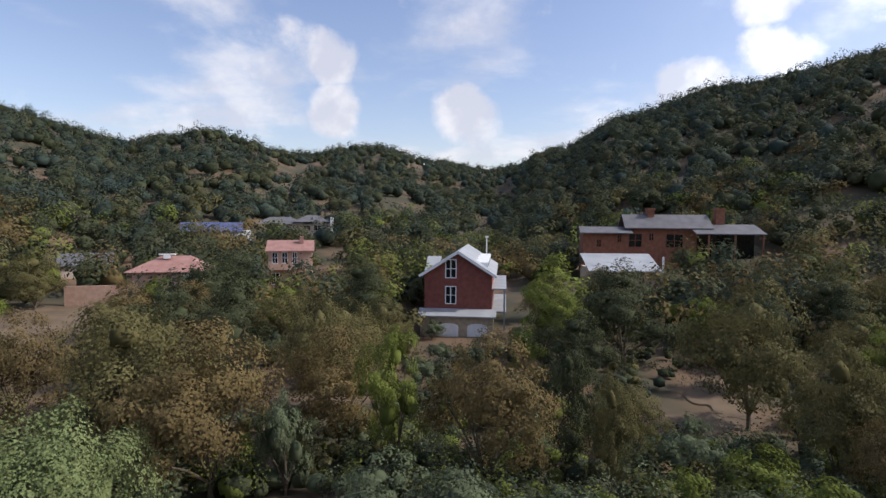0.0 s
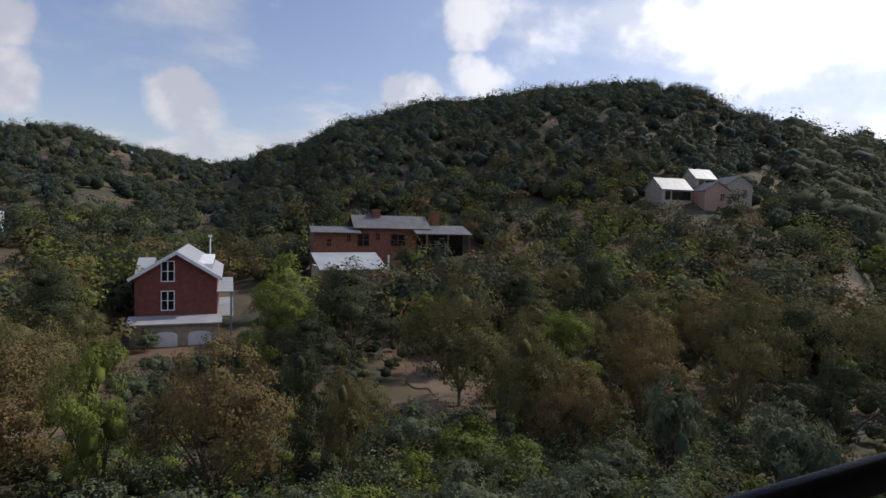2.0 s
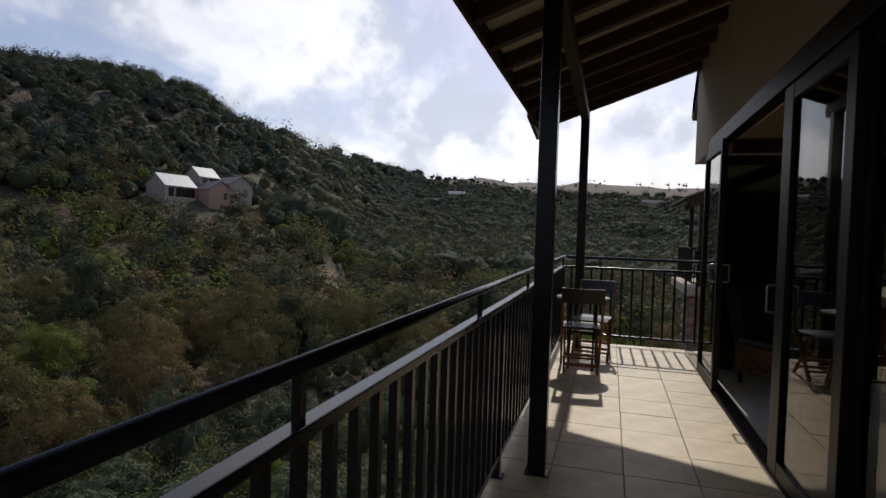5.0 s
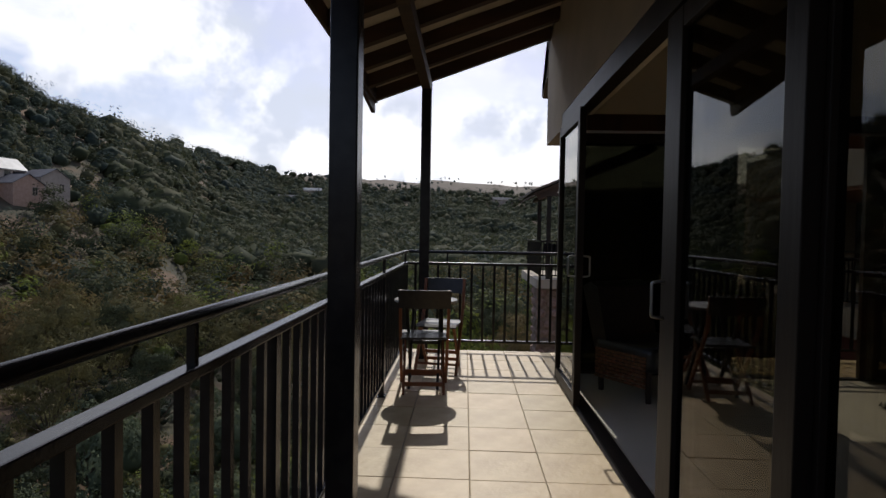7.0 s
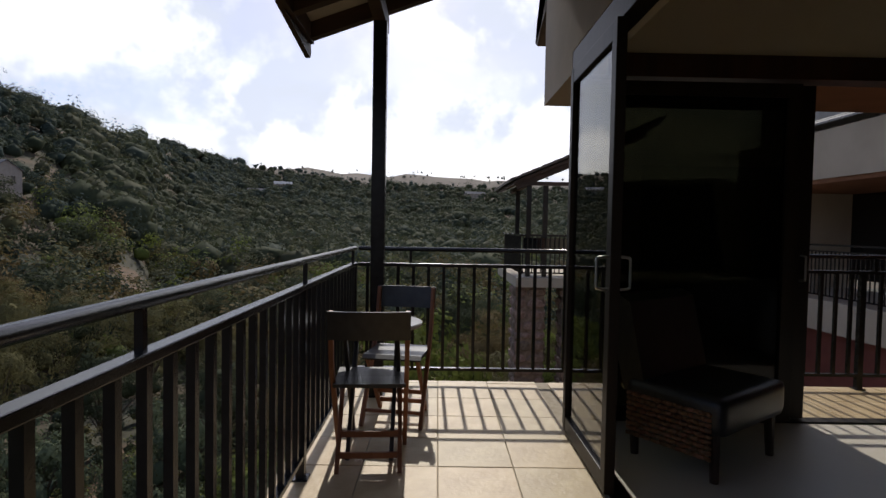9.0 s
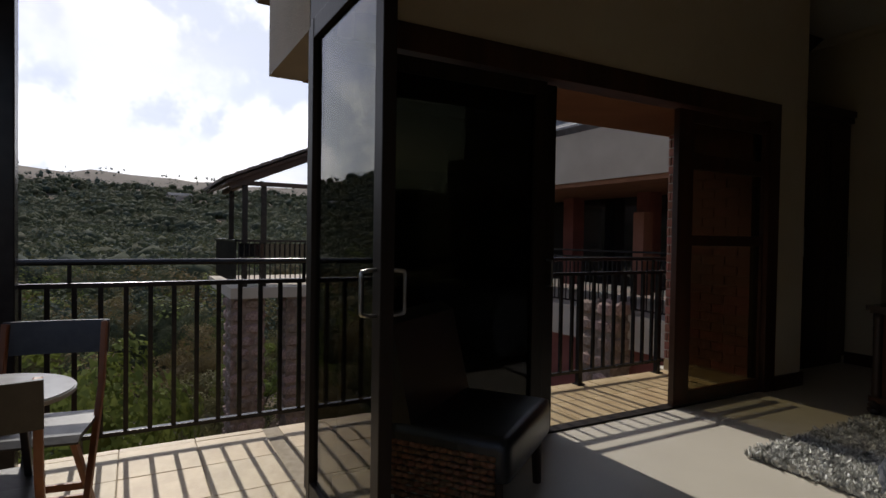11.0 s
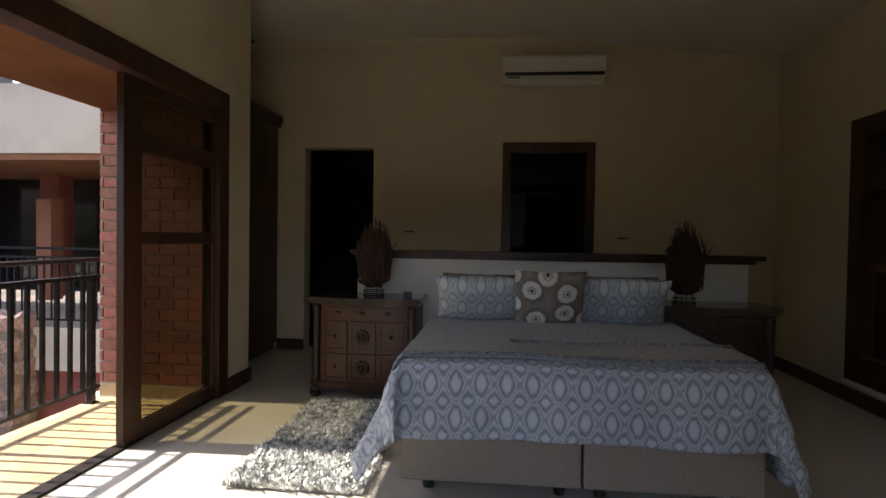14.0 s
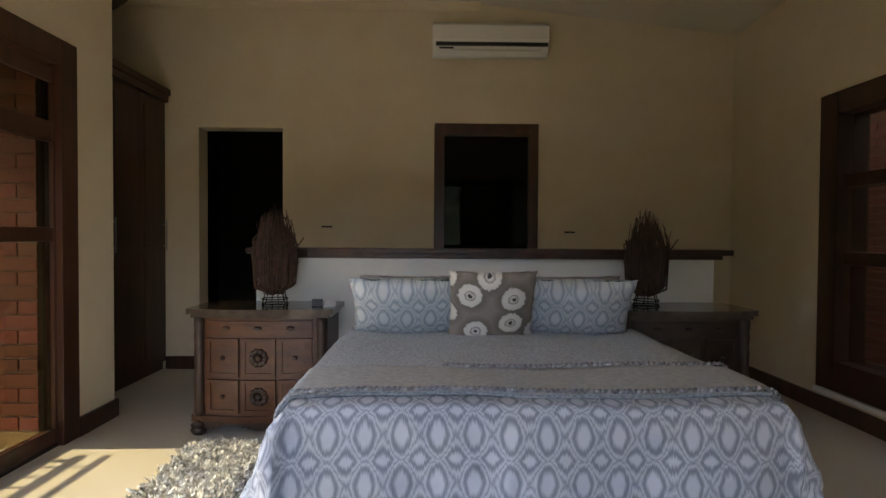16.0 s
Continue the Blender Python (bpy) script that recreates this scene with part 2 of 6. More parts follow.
def mesh_of(bm, name, mat, smooth=False):
    me = bpy.data.meshes.new(name)
    bm.to_mesh(me)
    bm.free()
    for m in (mat if isinstance(mat, (list, tuple)) else [mat]):
        me.materials.append(m)
    if smooth:
        me.polygons.foreach_set("use_smooth", [True] * len(me.polygons))
    return me


def part(name, bm, mat, parent, label="", smooth=False):
    ob = new(name, mesh_of(bm, name, mat, smooth))
    ob.parent = parent
    if label:
        ob["label"] = label
    return ob


def thing(name, where, label, category, group="", kind="", rz=0.0):
    ob = new(name)
    ob.matrix_world = pose(*where, 0, 0, rz)
    return tagged(ob, label, category, group, kind)


def structure(name, bm, mat, label, category="wall"):
    return tagged(new(name, mesh_of(bm, name, mat)), label, category, "", "structure")


def solid(name, mat, label, category, *boxes, bevel=0.0):
    bm = bmesh.new()
    for b in boxes:
        box(bm, *b, bevel=bevel)
    return structure(name, bm, mat, label, category)


def quick(*boxes, bevel=0.0):
    bm = bmesh.new()
    for b in boxes:
        box(bm, *b, bevel=bevel)
    return bm

# ---- the house: floors, walls, roofs ----
XE, YN, XW, YS = 5.25, -1.05, 0.20, -6.83
HEAD, CEIL = 2.26, 3.45

solid("balcony_slab", M["grout"], "pale grout bed under the balcony tiles", "floor", (-3.2, YN - 0.06, -0.30, 6.19, 0.62, -0.008), (5.36, -4.80, -0.30, 6.19, YN - 0.06, -0.008))
solid("floor", M["concrete"], "smooth pale cream screed bedroom floor", "floor", (XW - 0.2, YS - 0.2, -0.25, 5.33, YN - 0.06, 0.0), (5.33, YS - 0.2, -0.25, 6.3, -4.80, 0.0))
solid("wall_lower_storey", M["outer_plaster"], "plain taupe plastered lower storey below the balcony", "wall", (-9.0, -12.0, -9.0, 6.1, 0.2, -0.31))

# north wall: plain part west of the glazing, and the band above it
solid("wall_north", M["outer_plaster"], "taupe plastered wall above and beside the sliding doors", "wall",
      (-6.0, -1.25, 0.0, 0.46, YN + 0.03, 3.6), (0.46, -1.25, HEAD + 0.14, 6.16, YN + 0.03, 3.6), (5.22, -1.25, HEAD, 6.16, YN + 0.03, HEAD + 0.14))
solid("wall_north_lining", M["plaster"], "beige plastered inner face of the north wall", "wall", (XW, -1.30, 0.0, 0.46, -1.25, CEIL), (0.46, -1.30, HEAD + 0.14, 5.25, -1.25, CEIL))
# east wall: band over the doors, pier, recess with the wardrobe
solid("wall_east", M["plaster"], "beige plastered east wall over the sliding doors with a narrow pier", "wall",
      (XE, -5.02, HEAD + 0.15, 5.60, -1.30, 3.6), (XE, -5.42, 0.0, 5.62, -5.02, 3.6))
solid("wall_east_recess", M["plaster"], "beige plastered wall behind and above the wardrobe recess", "wall", (6.20, YS, 0.0, 6.35, -5.42, 3.6), (5.62, -5.42, 0.0, 6.2, -5.02, 3.6))
solid("wall_west", M["plaster"], "beige plastered west wall with a timber-framed window", "wall",
      (XW - 0.22, YS, 0.0, XW, -5.57, 3.6), (XW - 0.22, -3.35, 0.0, XW, -1.30, 3.6), (XW - 0.22, -5.57, 2.29, XW, -3.35, 3.6), (XW - 0.22, -5.57, 0.0, XW, -3.35, 0.19))
solid("wall_south", M["plaster"], "beige plastered south wall with a passage opening and an inner window", "wall",
      (5.25, YS - 0.2, 0.0, 6.2, YS, 3.6), (4.465, YS - 0.2, 2.276, 5.25, YS, 3.6), (3.04, YS - 0.2, 0.0, 4.465, YS, 3.6),
      (2.05, YS - 0.2, 2.335, 3.04, YS, 3.6), (2.05, YS - 0.2, 0.0, 3.04, YS, 0.95), (XW - 0.22, YS - 0.2, 0.0, 2.05, YS, 3.6))
# back room: its darkness is put into the wall and floor colour
solid("wall_back_room", M["room_shade"], "plain walls of the back room, near-black in place of shade", "wall",
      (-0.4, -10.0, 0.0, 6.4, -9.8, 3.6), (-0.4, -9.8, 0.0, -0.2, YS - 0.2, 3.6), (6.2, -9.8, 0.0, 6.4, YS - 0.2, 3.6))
solid("floor_back_room", M["room_shade"], "floor of the back room, near-black in place of shade", "floor", (-0.4, -10.0, -0.25, 6.4, YS - 0.2, 0.0))

bm = bmesh.new()
prism(bm, [(XW - 0.2, 3.19), (XW, 3.19), (2.6, CEIL), (6.3, CEIL), (6.3, CEIL + 0.2), (XW - 0.2, CEIL + 0.2)], "y", -10.0, -1.25)
structure("ceiling", bm, M["ceiling"], "off-white plastered bedroom ceiling", "ceiling")
bm = bmesh.new()
prism(bm, [(YS, CEIL - 0.07), (YS + 0.015, CEIL - 0.07), (YS + 0.025, CEIL - 0.045), (YS + 0.055, CEIL - 0.02), (YS + 0.065, CEIL), (YS, CEIL)], "x", 2.62, 6.2)
structure("trim_cornice", bm, M["plaster"], "beige moulded plaster cornice along the ceiling", "trim")

# overhang over the east balcony: terracotta soffit under a plastered beam
solid("soffit_east", M["terracotta"], "terracotta painted soffit over the side balcony", "ceiling", (5.30, -5.02, HEAD + 0.02, 6.26, -1.26, HEAD + 0.14))
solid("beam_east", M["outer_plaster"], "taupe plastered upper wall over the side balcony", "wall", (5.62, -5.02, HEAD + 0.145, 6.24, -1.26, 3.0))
bm = bmesh.new()
prism(bm, [(6.62, 2.92), (6.62, 3.06), (6.4, 3.2), (3.6, 4.4), (0.4, 5.2), (-0.10, 5.2), (-0.10, 3.62), (6.2, 3.62), (6.2, 3.02)], "y", -12.0, -1.02)
structure("roof_main", bm, M["thatch_tile"], "dark brown tiled main roof above the bedroom", "roof")
bm = bmesh.new()
for k in range(14):
    y = -1.02 - k * 0.3
    prism(bm, [(6.55, 2.86), (6.66, 2.92), (6.60, 3.10), (6.1, 3.34), (6.1, 3.22)], "y", y - 0.27, y)
structure("trim_roof_edge", bm, M["thatch_tile"], "ragged dark tile edge of the main roof", "trim")

# skirting boards
solid("baseboard", M["dark_wood"], "dark stained timber skirting board", "baseboard",
      (XW, YS, 0.0, XW + 0.02, -5.57 - 0.0, 0.12), (XW, -5.57, 0.0, XW + 0.02, -1.32, 0.12), (XE - 0.02, -5.44, 0.0, XE, -5.02, 0.12), (5.25, YS, 0.0, 5.56, YS + 0.02, 0.12),
      (XE - 0.02, -5.44, 0.0, 5.56, -5.42, 0.12), (3.0, YS, 0.0, 4.465, YS + 0.02, 0.12), (XW + 0.02, YS, 0.0, 3.0, YS + 0.02, 0.12))


# ---- balcony roof ----
def roof_z(y):
    return 2.69 + 0.36 * (0.80 - y)


RX0, RX1 = -3.2, 6.02
bm = bmesh.new()
prism(bm, [(0.812, roof_z(0.812) + 0.125), (-1.02, roof_z(-1.02) + 0.125), (-1.02, roof_z(-1.02) + 0.14), (0.812, roof_z(0.812) + 0.14)], "x", RX0, RX1)
roof = structure("ceiling_balcony_lining", bm, M["board"], "cream lining boards under the balcony roof", "ceiling")
k = 0
while RX1 - 0.05 - k * 0.52 > RX0:
    x = RX1 - 0.05 - k * 0.52
    bm = bmesh.new()
    prism(bm, [(0.81, roof_z(0.81)), (-1.01, roof_z(-1.01)), (-1.01, roof_z(-1.01) + 0.123), (0.81, roof_z(0.81) + 0.123)], "x", x - 0.04, x + 0.04)
    part("rafter", bm, M["rafter"], roof)
    k += 1
bm = bmesh.new()
prism(bm, [(0.845, 2.68), (0.815, 2.68), (0.815, 2.81), (0.845, 2.81)], "x", RX0, RX1 + 0.04)
prism(bm, [(5.2, 2.69), (6.07, 2.575), (6.10, 2.62), (6.07, 2.80), (5.2, 2.80)], "y", 0.847, 0.885)
structure("trim_eaves_board", bm, M["rafter"], "dark brown fascia board along the eaves", "trim")
bm = bmesh.new()
random.seed(5)
rows = 9
for r in range(rows):
    y1 = 0.90 - r * 0.22
    for c in range(int((RX1 + 0.12 - RX0) / 0.24)):
        x = RX1 + 0.12 - c * 0.24 - (0.12 if r % 2 else 0)
        w = random.uniform(-0.012, 0.012)
        prism(bm, [(y1, roof_z(y1) + 0.145 + w), (y1 - 0.27, roof_z(y1 - 0.27) + 0.142), (y1 - 0.27, roof_z(y1 - 0.27) + 0.165), (y1, roof_z(y1) + 0.18 + w)], "x", x - 0.235, x)
structure("roof_balcony", bm, M["thatch_tile"], "dark brown tiles on the balcony roof", "roof")


def roof_post(x, y):
    t = thing("roof_post", (x, y, 0), "black painted square timber post carrying the balcony roof", "post", "balcony posts")
    part("shaft", quick((-0.05, -0.05, 0.0, 0.05, 0.05, 2.75), bevel=0.006), M["steel"], t)
    part("foot_plate", quick((-0.065, -0.065, 0.0, 0.065, 0.065, 0.008)), M["steel"], t)
    return t


first_post = roof_post(1.99, 0.275)
copy_thing(first_post, pose(5.755, 0.262, 0))
copy_thing(first_post, pose(-1.78, 0.288, 0))
beam = thing("roof_beam", (0, 0.268, 2.75), "dark brown timber beam along the tops of the posts", "beam")
part("timber", quick((RX0 + 0.1, -0.045, 0.0, RX1 - 0.02, 0.045, 0.125), bevel=0.005), M["rafter"], beam)


# ---- railings ----
def railing(name, a, b, posts, stubs, step=0.125, label="black painted steel balcony railing with thin uprights"):
    """A railing from a to b; posts and stubs: distances along it."""
    a, b = Vector((*a, 0)), Vector((*b, 0))
    d = (b - a).normalized()
    t = thing(name, (a.x, a.y, 0), label, "railing", "balcony railings")
    L = (b - a).length
    at = lambda s, z: tuple(d * s + Vector((0, 0, z)))
    bm = bmesh.new()
    rod(bm, at(0, 1.085), at(L, 1.085), 0.018, seg=14)
    part("handrail", bm, M["steel"], t, "round black handrail", smooth=True)
    bm = bmesh.new()
    bar(bm, at(0, 0.958), at(L, 0.958), 0.046, 0.028, 0.004)
    part("top_rail", bm, M["steel"], t)
    bm = bmesh.new()
    bar(bm, at(0, 0.115), at(L, 0.115), 0.04, 0.025, 0.003)
    part("bottom_rail", bm, M["steel"], t)
    pm = mesh_of(quick((-0.022, -0.022, 0, 0.022, 0.022, 0.945), (-0.04, -0.04, 0, 0.04, 0.04, 0.008)), "post", M["steel"])
    sm = mesh_of(quick((-0.010, -0.010, 0.97, 0.010, 0.010, 1.072)), "stub", M["steel"])
    um = mesh_of(quick((-0.0125, -0.0125, 0.125, 0.0125, 0.0125, 0.945)), "baluster", M["steel"])
    rot = math.atan2(d.y, d.x)
    def put(n, me, s):
        o = new(n, me)
        o.parent = t
        o.matrix_local = Matrix.Translation(d * s) @ Matrix.Rotation(rot, 4, "Z")
    for s in posts:
        put("post", pm, s)
    for s in stubs:
        put("stub", sm, s)
    s = step * 0.6
    while s < L - 0.04:
        if all(abs(s - p) > 0.05 for p in posts):
            put("baluster", um, s)
        s += step
    return t


railing("railing", (-3.2, 0.483), (6.12, 0.483), [0.05, 2.55, 5.05, 7.56, 9.28], [1.39, 2.944, 4.50, 6.06, 7.62, 9.2])
railing("railing", (6.12, 0.455), (6.12, -4.70), [2.1, 4.1, 5.08], [0.42, 1.7, 2.95, 4.2, 5.0], 0.123)


# ---- sliding doors ----
def upright(bm, along, at, lo, hi, z0, z1, depth=0.05):
    """A frame member of a door line: along x at y=at, or along y at x=at."""
    if along == "x":
        box(bm, lo, at - depth / 2, z0, hi, at + depth / 2, z1, bevel=0.004)
    else:
        box(bm, at - depth / 2, lo, z0, at + depth / 2, hi, z1, bevel=0.004)


def leaf(name, along, at, lo, hi, mat_pane, label, stile_lo=0.07, stile_hi=0.07, transoms=(), top=HEAD - 0.02, wood="dark_frame"):
    t = thing(name, (0, 0, 0), label, "sliding door", "sliding doors")
    for a, b in ((lo, lo + stile_lo), (hi - stile_hi, hi)):
        bm = bmesh.new()
        upright(bm, along, at, a, b, 0.02, top)
        part("stile", bm, M[wood], t)
    for z0, z1 in [(0.02, 0.11), (top - 0.09, top), *transoms]:
        bm = bmesh.new()
        upright(bm, along, at, lo + stile_lo, hi - stile_hi, z0, z1, 0.046)
        part("rail", bm, M[wood], t)
    edges = [0.11] + [v for z in sorted(transoms) for v in z] + [top - 0.09]
    for z0, z1 in zip(edges[::2], edges[1::2]):
        bm = bmesh.new()
        c = (lo + stile_lo, at - 0.003, z0, hi - stile_hi, at + 0.003, z1) if along == "x" else (at - 0.003, lo + stile_lo, z0, at + 0.003, hi - stile_hi, z1)
        box(bm, *c)
        part("pane", bm, mat_pane, t, "tinted glass pane")
    return t


def pull_handle(t, along, at, s, z0, z1, sides=(-1, 1)):
    """Bent round bar handles on both faces of a door stile."""
    for side in sides:
        bm = bmesh.new()
        pts = []
        for i in range(13):
            u = i / 12
            ang = math.pi * u
            pts.append((0.055 * min(1.0, 1.9 * math.sin(ang)) if 0 < u < 1 else 0.0, z0 + (z1 - z0) * (0.5 - 0.5 * math.copysign(abs(math.cos(ang)) ** 0.55, math.cos(ang)))))
        tube(bm, [(s, at + side * (0.025 + o), z) if along == "x" else (at + side * (0.025 + o), s, z) for o, z in pts], 0.007)
        part("handle", bm, M["chrome"], t, "bent steel pull handle", smooth=True)


# north line
bm = quick((5.06, YN - 0.06, 0.0, 5.22, YN + 0.035, HEAD), (0.46, YN - 0.07, HEAD, 5.22, YN + 0.028, HEAD + 0.138), (0.47, YN - 0.06, 0.0, 0.56, YN + 0.035, HEAD), bevel=0.004)
structure("door_1", bm, M["dark_frame"], "dark stained outer frame of the balcony sliding doors", "door frame")
solid("trim_door_track", M["dark_frame"], "dark metal track in the floor under the sliding doors", "trim", (0.56, YN - 0.06, -0.004, 5.06, YN + 0.03, 0.012), (5.27, -4.87, -0.004, 5.36, YN - 0.06, 0.012))
dn = leaf("sliding_door", "x", YN + 0.045, 4.185, 5.06, M["pane"], "dark framed tinted glass door leaf slid to the corner", 0.07, 0.05)
pull_handle(dn, "x", YN + 0.045, 4.22, 0.985, 1.14)
dn = leaf("sliding_door", "x", YN + 0.005, 1.50, 2.52, M["pane_mid"], "dark framed tinted glass door leaf slid open", 0.10, 0.17)
pull_handle(dn, "x", YN + 0.005, 2.47, 0.94, 1.10)
leaf("sliding_door", "x", YN - 0.045, 0.56, 1.58, M["pane_mid"], "dark framed tinted glass door leaf standing closed", 0.08, 0.10)
leaf("sliding_door", "x", YN - 0.045, 1.585, 2.46, M["pane_mid"], "dark framed tinted glass door leaf behind another", 0.08, 0.08)
# east line
bm = quick((XE - 0.014, -5.02, 0.0, 5.338, -4.87, HEAD + 0.15), (XE - 0.014, -4.87, HEAD, 5.40, -1.10, HEAD + 0.15), bevel=0.004)
structure("door_2", bm, M["dark_wood"], "dark stained timber frame of the side balcony doors", "door frame")
leaf("sliding_door", "y", 5.30, -4.88, -3.80, M["pane_olive"], "dark timber glazed door leaf with two cross rails, closed", 0.03, 0.17, ((1.22, 1.30), (1.80, 1.92)), wood="dark_wood")
de = leaf("sliding_door", "y", 5.335, -2.66, -1.12, M["pane_dark"], "dark framed tinted glass leaf slid back", 0.10, 0.08)
pull_handle(de, "y", 5.335, -2.60, 0.95, 1.12)
leaf("sliding_door", "y", 5.285, -2.54, -1.12, M["pane_dark"], "dark framed tinted glass leaf stacked behind another", 0.09, 0.08)

# ---- the valley ----
# azimuth (degrees east of north), ridge distance, height of the ridge
RIDGE = [(-180, 260, 18), (-60, 280, 34), (-40, 300, 38.5), (-31, 310, 30.5), (-25, 300, 36.5), (-15, 330, 29.5), (-8, 350, 35.5), (-2, 380, 31.5), (3, 390, 26.5), (10, 300, 32),
         (16, 270, 42.5), (25, 265, 52), (36, 260, 57), (43, 260, 57.5), (48.5, 260, 54), (54, 270, 44.5), (61, 320, 35), (65, 700, 83), (71, 900, 91), (85, 1000, 97), (100, 1000, 88), (125, 900, 78), (180, 260, 20)]


def smooth(t):
    t = min(1.0, max(0.0, t))
    return t * t * (3 - 2 * t)


def ridge(az):
    for (a0, d0, h0), (a1, d1, h1) in zip(RIDGE, RIDGE[1:]):
        if a0 <= az <= a1:
            u = smooth((az - a0) / (a1 - a0))
            return d0 + (d1 - d0) * u, h0 + (h1 - h0) * u + (1.6 if d0 < 500 else 0.0)
    return RIDGE[0][1:]


def land(x, y):
    """Height of the ground."""
    r = math.hypot(x, y)
    az = math.degrees(math.atan2(x, y))
    d, h = ridge(az)
    low = -8.2 - 2.8 * smooth((r - 6) / 26)
    start = 50 if d < 500 else 120
    t = (r - start) / (d - start)
    rise = smooth(t) * 0.75 + 0.25 * max(0, min(1, t)) ** 1.5 if t < 1 else 1.0
    far = smooth((d - 380) / 300)
    rise += far * (max(0.0, min(1.0, t)) ** 2.1 - rise)
    z = low + (h - low) * rise
    if r > d:
        z -= (r - d) * 0.05
    bumps = noise.noise(Vector((x * 0.02, y * 0.02, 0.3))) * min(7.0, r * 0.02)
    bumps += noise.noise(Vector((x * 0.07, y * 0.07, 4.3))) * min(2.0, r * 0.006)
    return z + bumps


def earth_material():
    """Scrub-covered earth near by, dry tan grass on the far plateau."""
    m = material("bush_earth", (0.135, 0.082, 0.048), 0.95, (0.050, 0.046, 0.025), 0.10, 11.0, bump=0.8, bump_scale=2.5, spread=(0.38, 0.56))
    n, l = m.node_tree.nodes, m.node_tree.links
    b = n["Principled BSDF"]
    co, ln, mr, mx = n.new("ShaderNodeTexCoord"), n.new("ShaderNodeVectorMath"), n.new("ShaderNodeMapRange"), n.new("ShaderNodeMix")
    ln.operation = "LENGTH"
    mr.inputs["From Min"].default_value, mr.inputs["From Max"].default_value = 800, 900
    mx.data_type = "RGBA"
    mx.inputs["B"].default_value = (0.125, 0.098, 0.074, 1)
    l.new(co.outputs["Object"], ln.inputs[0])
    l.new(ln.outputs["Value"], mr.inputs["Value"])
    l.new(mr.outputs["Result"], mx.inputs["Factor"])
    l.new(b.inputs["Base Color"].links[0].from_socket, mx.inputs["A"])
    l.new(mx.outputs["Result"], b.inputs["Base Color"])
    return m


M["earth"] = earth_material()
bm = bmesh.new()
NA, NR = 220, 112
ringsv = []
for j in range(NR):
    r = 0.1 * (1.092 ** j)
    ring = []
    for i in range(NA):
        a = 2 * math.pi * i / NA
        x, y = r * math.sin(a), r * math.cos(a)
        ring.append(bm.verts.new((x, y, land(x, y))))
    ringsv.append(ring)
for j in range(NR - 1):
    for i in range(NA):
        bm.faces.new((ringsv[j][i], ringsv[j][(i + 1) % NA], ringsv[j + 1][(i + 1) % NA], ringsv[j + 1][i]))
ground = structure("ground", bm, M["earth"], "reddish earth and dry grass on the valley floor and hills", "ground")
ground.data.polygons.foreach_set("use_smooth", [True] * len(ground.data.polygons))


# ---- plants ----
def foliage(name, dark, light, per=0.09):
    """Leaves that also let some light through."""
    m = material(name, dark, 0.75, light, 0.45, 5.0, per_island=per, spec=0.05)
    n, l = m.node_tree.nodes, m.node_tree.links
    tr, mx, out = n.new("ShaderNodeBsdfTranslucent"), n.new("ShaderNodeMixShader"), n["Material Output"]
    l.new(n["Principled BSDF"].inputs["Base Color"].links[0].from_socket, tr.inputs["Color"])
    mx.inputs["Fac"].default_value = 0.28
    l.new(n["Principled BSDF"].outputs["BSDF"], mx.inputs[1])
    l.new(tr.outputs["BSDF"], mx.inputs[2])
    l.new(mx.outputs["Shader"], out.inputs["Surface"])
    return m


# the hill green and blue green have distance haze mixed into their colour
LEAVES = [foliage("leaves_dark_green", (0.050, 0.060, 0.033), (0.082, 0.092, 0.050)), foliage("leaves_olive", (0.108, 0.098, 0.043), (0.164, 0.146, 0.066)),
          foliage("leaves_fresh_green", (0.110, 0.132, 0.031), (0.188, 0.218, 0.056)), foliage("leaves_brownish", (0.132, 0.098, 0.046), (0.190, 0.143, 0.066)),
          foliage("leaves_grey_green", (0.096, 0.116, 0.070), (0.155, 0.182, 0.108)), foliage("leaves_haze_green", (0.042, 0.056, 0.042), (0.070, 0.086, 0.060), 0.06),
          foliage("leaves_haze_blue", (0.042, 0.060, 0.054), (0.066, 0.090, 0.076), 0.06), foliage("leaves_pale_green", (0.135, 0.165, 0.070), (0.205, 0.245, 0.110)),
          foliage("leaves_dull_olive", (0.068, 0.072, 0.042), (0.104, 0.104, 0.058), 0.06)]
M["bark"] = material("bark", (0.07, 0.05, 0.035), 0.9, (0.13, 0.10, 0.07), 12.0, bump=0.5, bump_scale=20)


def leaf_cloud(rng, centres, radii, per, size, flat=0.8, hubs=None, jitter=0.20):
    """Vertices of many small leaves on the outer shells of clumps; hubs: the middle of each clump's crown."""
    n = len(centres) * per
    c = np.repeat(np.array(centres), per, axis=0)
    rr = np.repeat(np.array(radii), per)
    d = rng.normal(size=(n, 3))
    d /= np.linalg.norm(d, axis=1)[:, None]
    out = d
    if hubs is not None:
        out = c - np.repeat(np.array(hubs), per, axis=0)
        out = out / (np.linalg.norm(out, axis=1)[:, None] + 0.01)
        d = d + out * 0.5
        d /= np.linalg.norm(d, axis=1)[:, None]
    d[:, 2] *= flat
    p = c + d * (rr * rng.uniform(0.5, 1.1, n))[:, None]
    up = d * 0.6 + out * 0.6 + rng.normal(size=(n, 3)) * jitter
    a = np.cross(up, rng.normal(size=(n, 3)))
    a /= np.linalg.norm(a, axis=1)[:, None]
    b = np.cross(a, up)
    b /= np.linalg.norm(b, axis=1)[:, None]
    s = size * rng.uniform(0.6, 1.4, n)[:, None]
    return np.stack([p - a * s, p + a * s * 0.3 + b * s * 0.6, p + a * s * 0.3 - b * s * 0.6], 1).reshape(-1, 3)


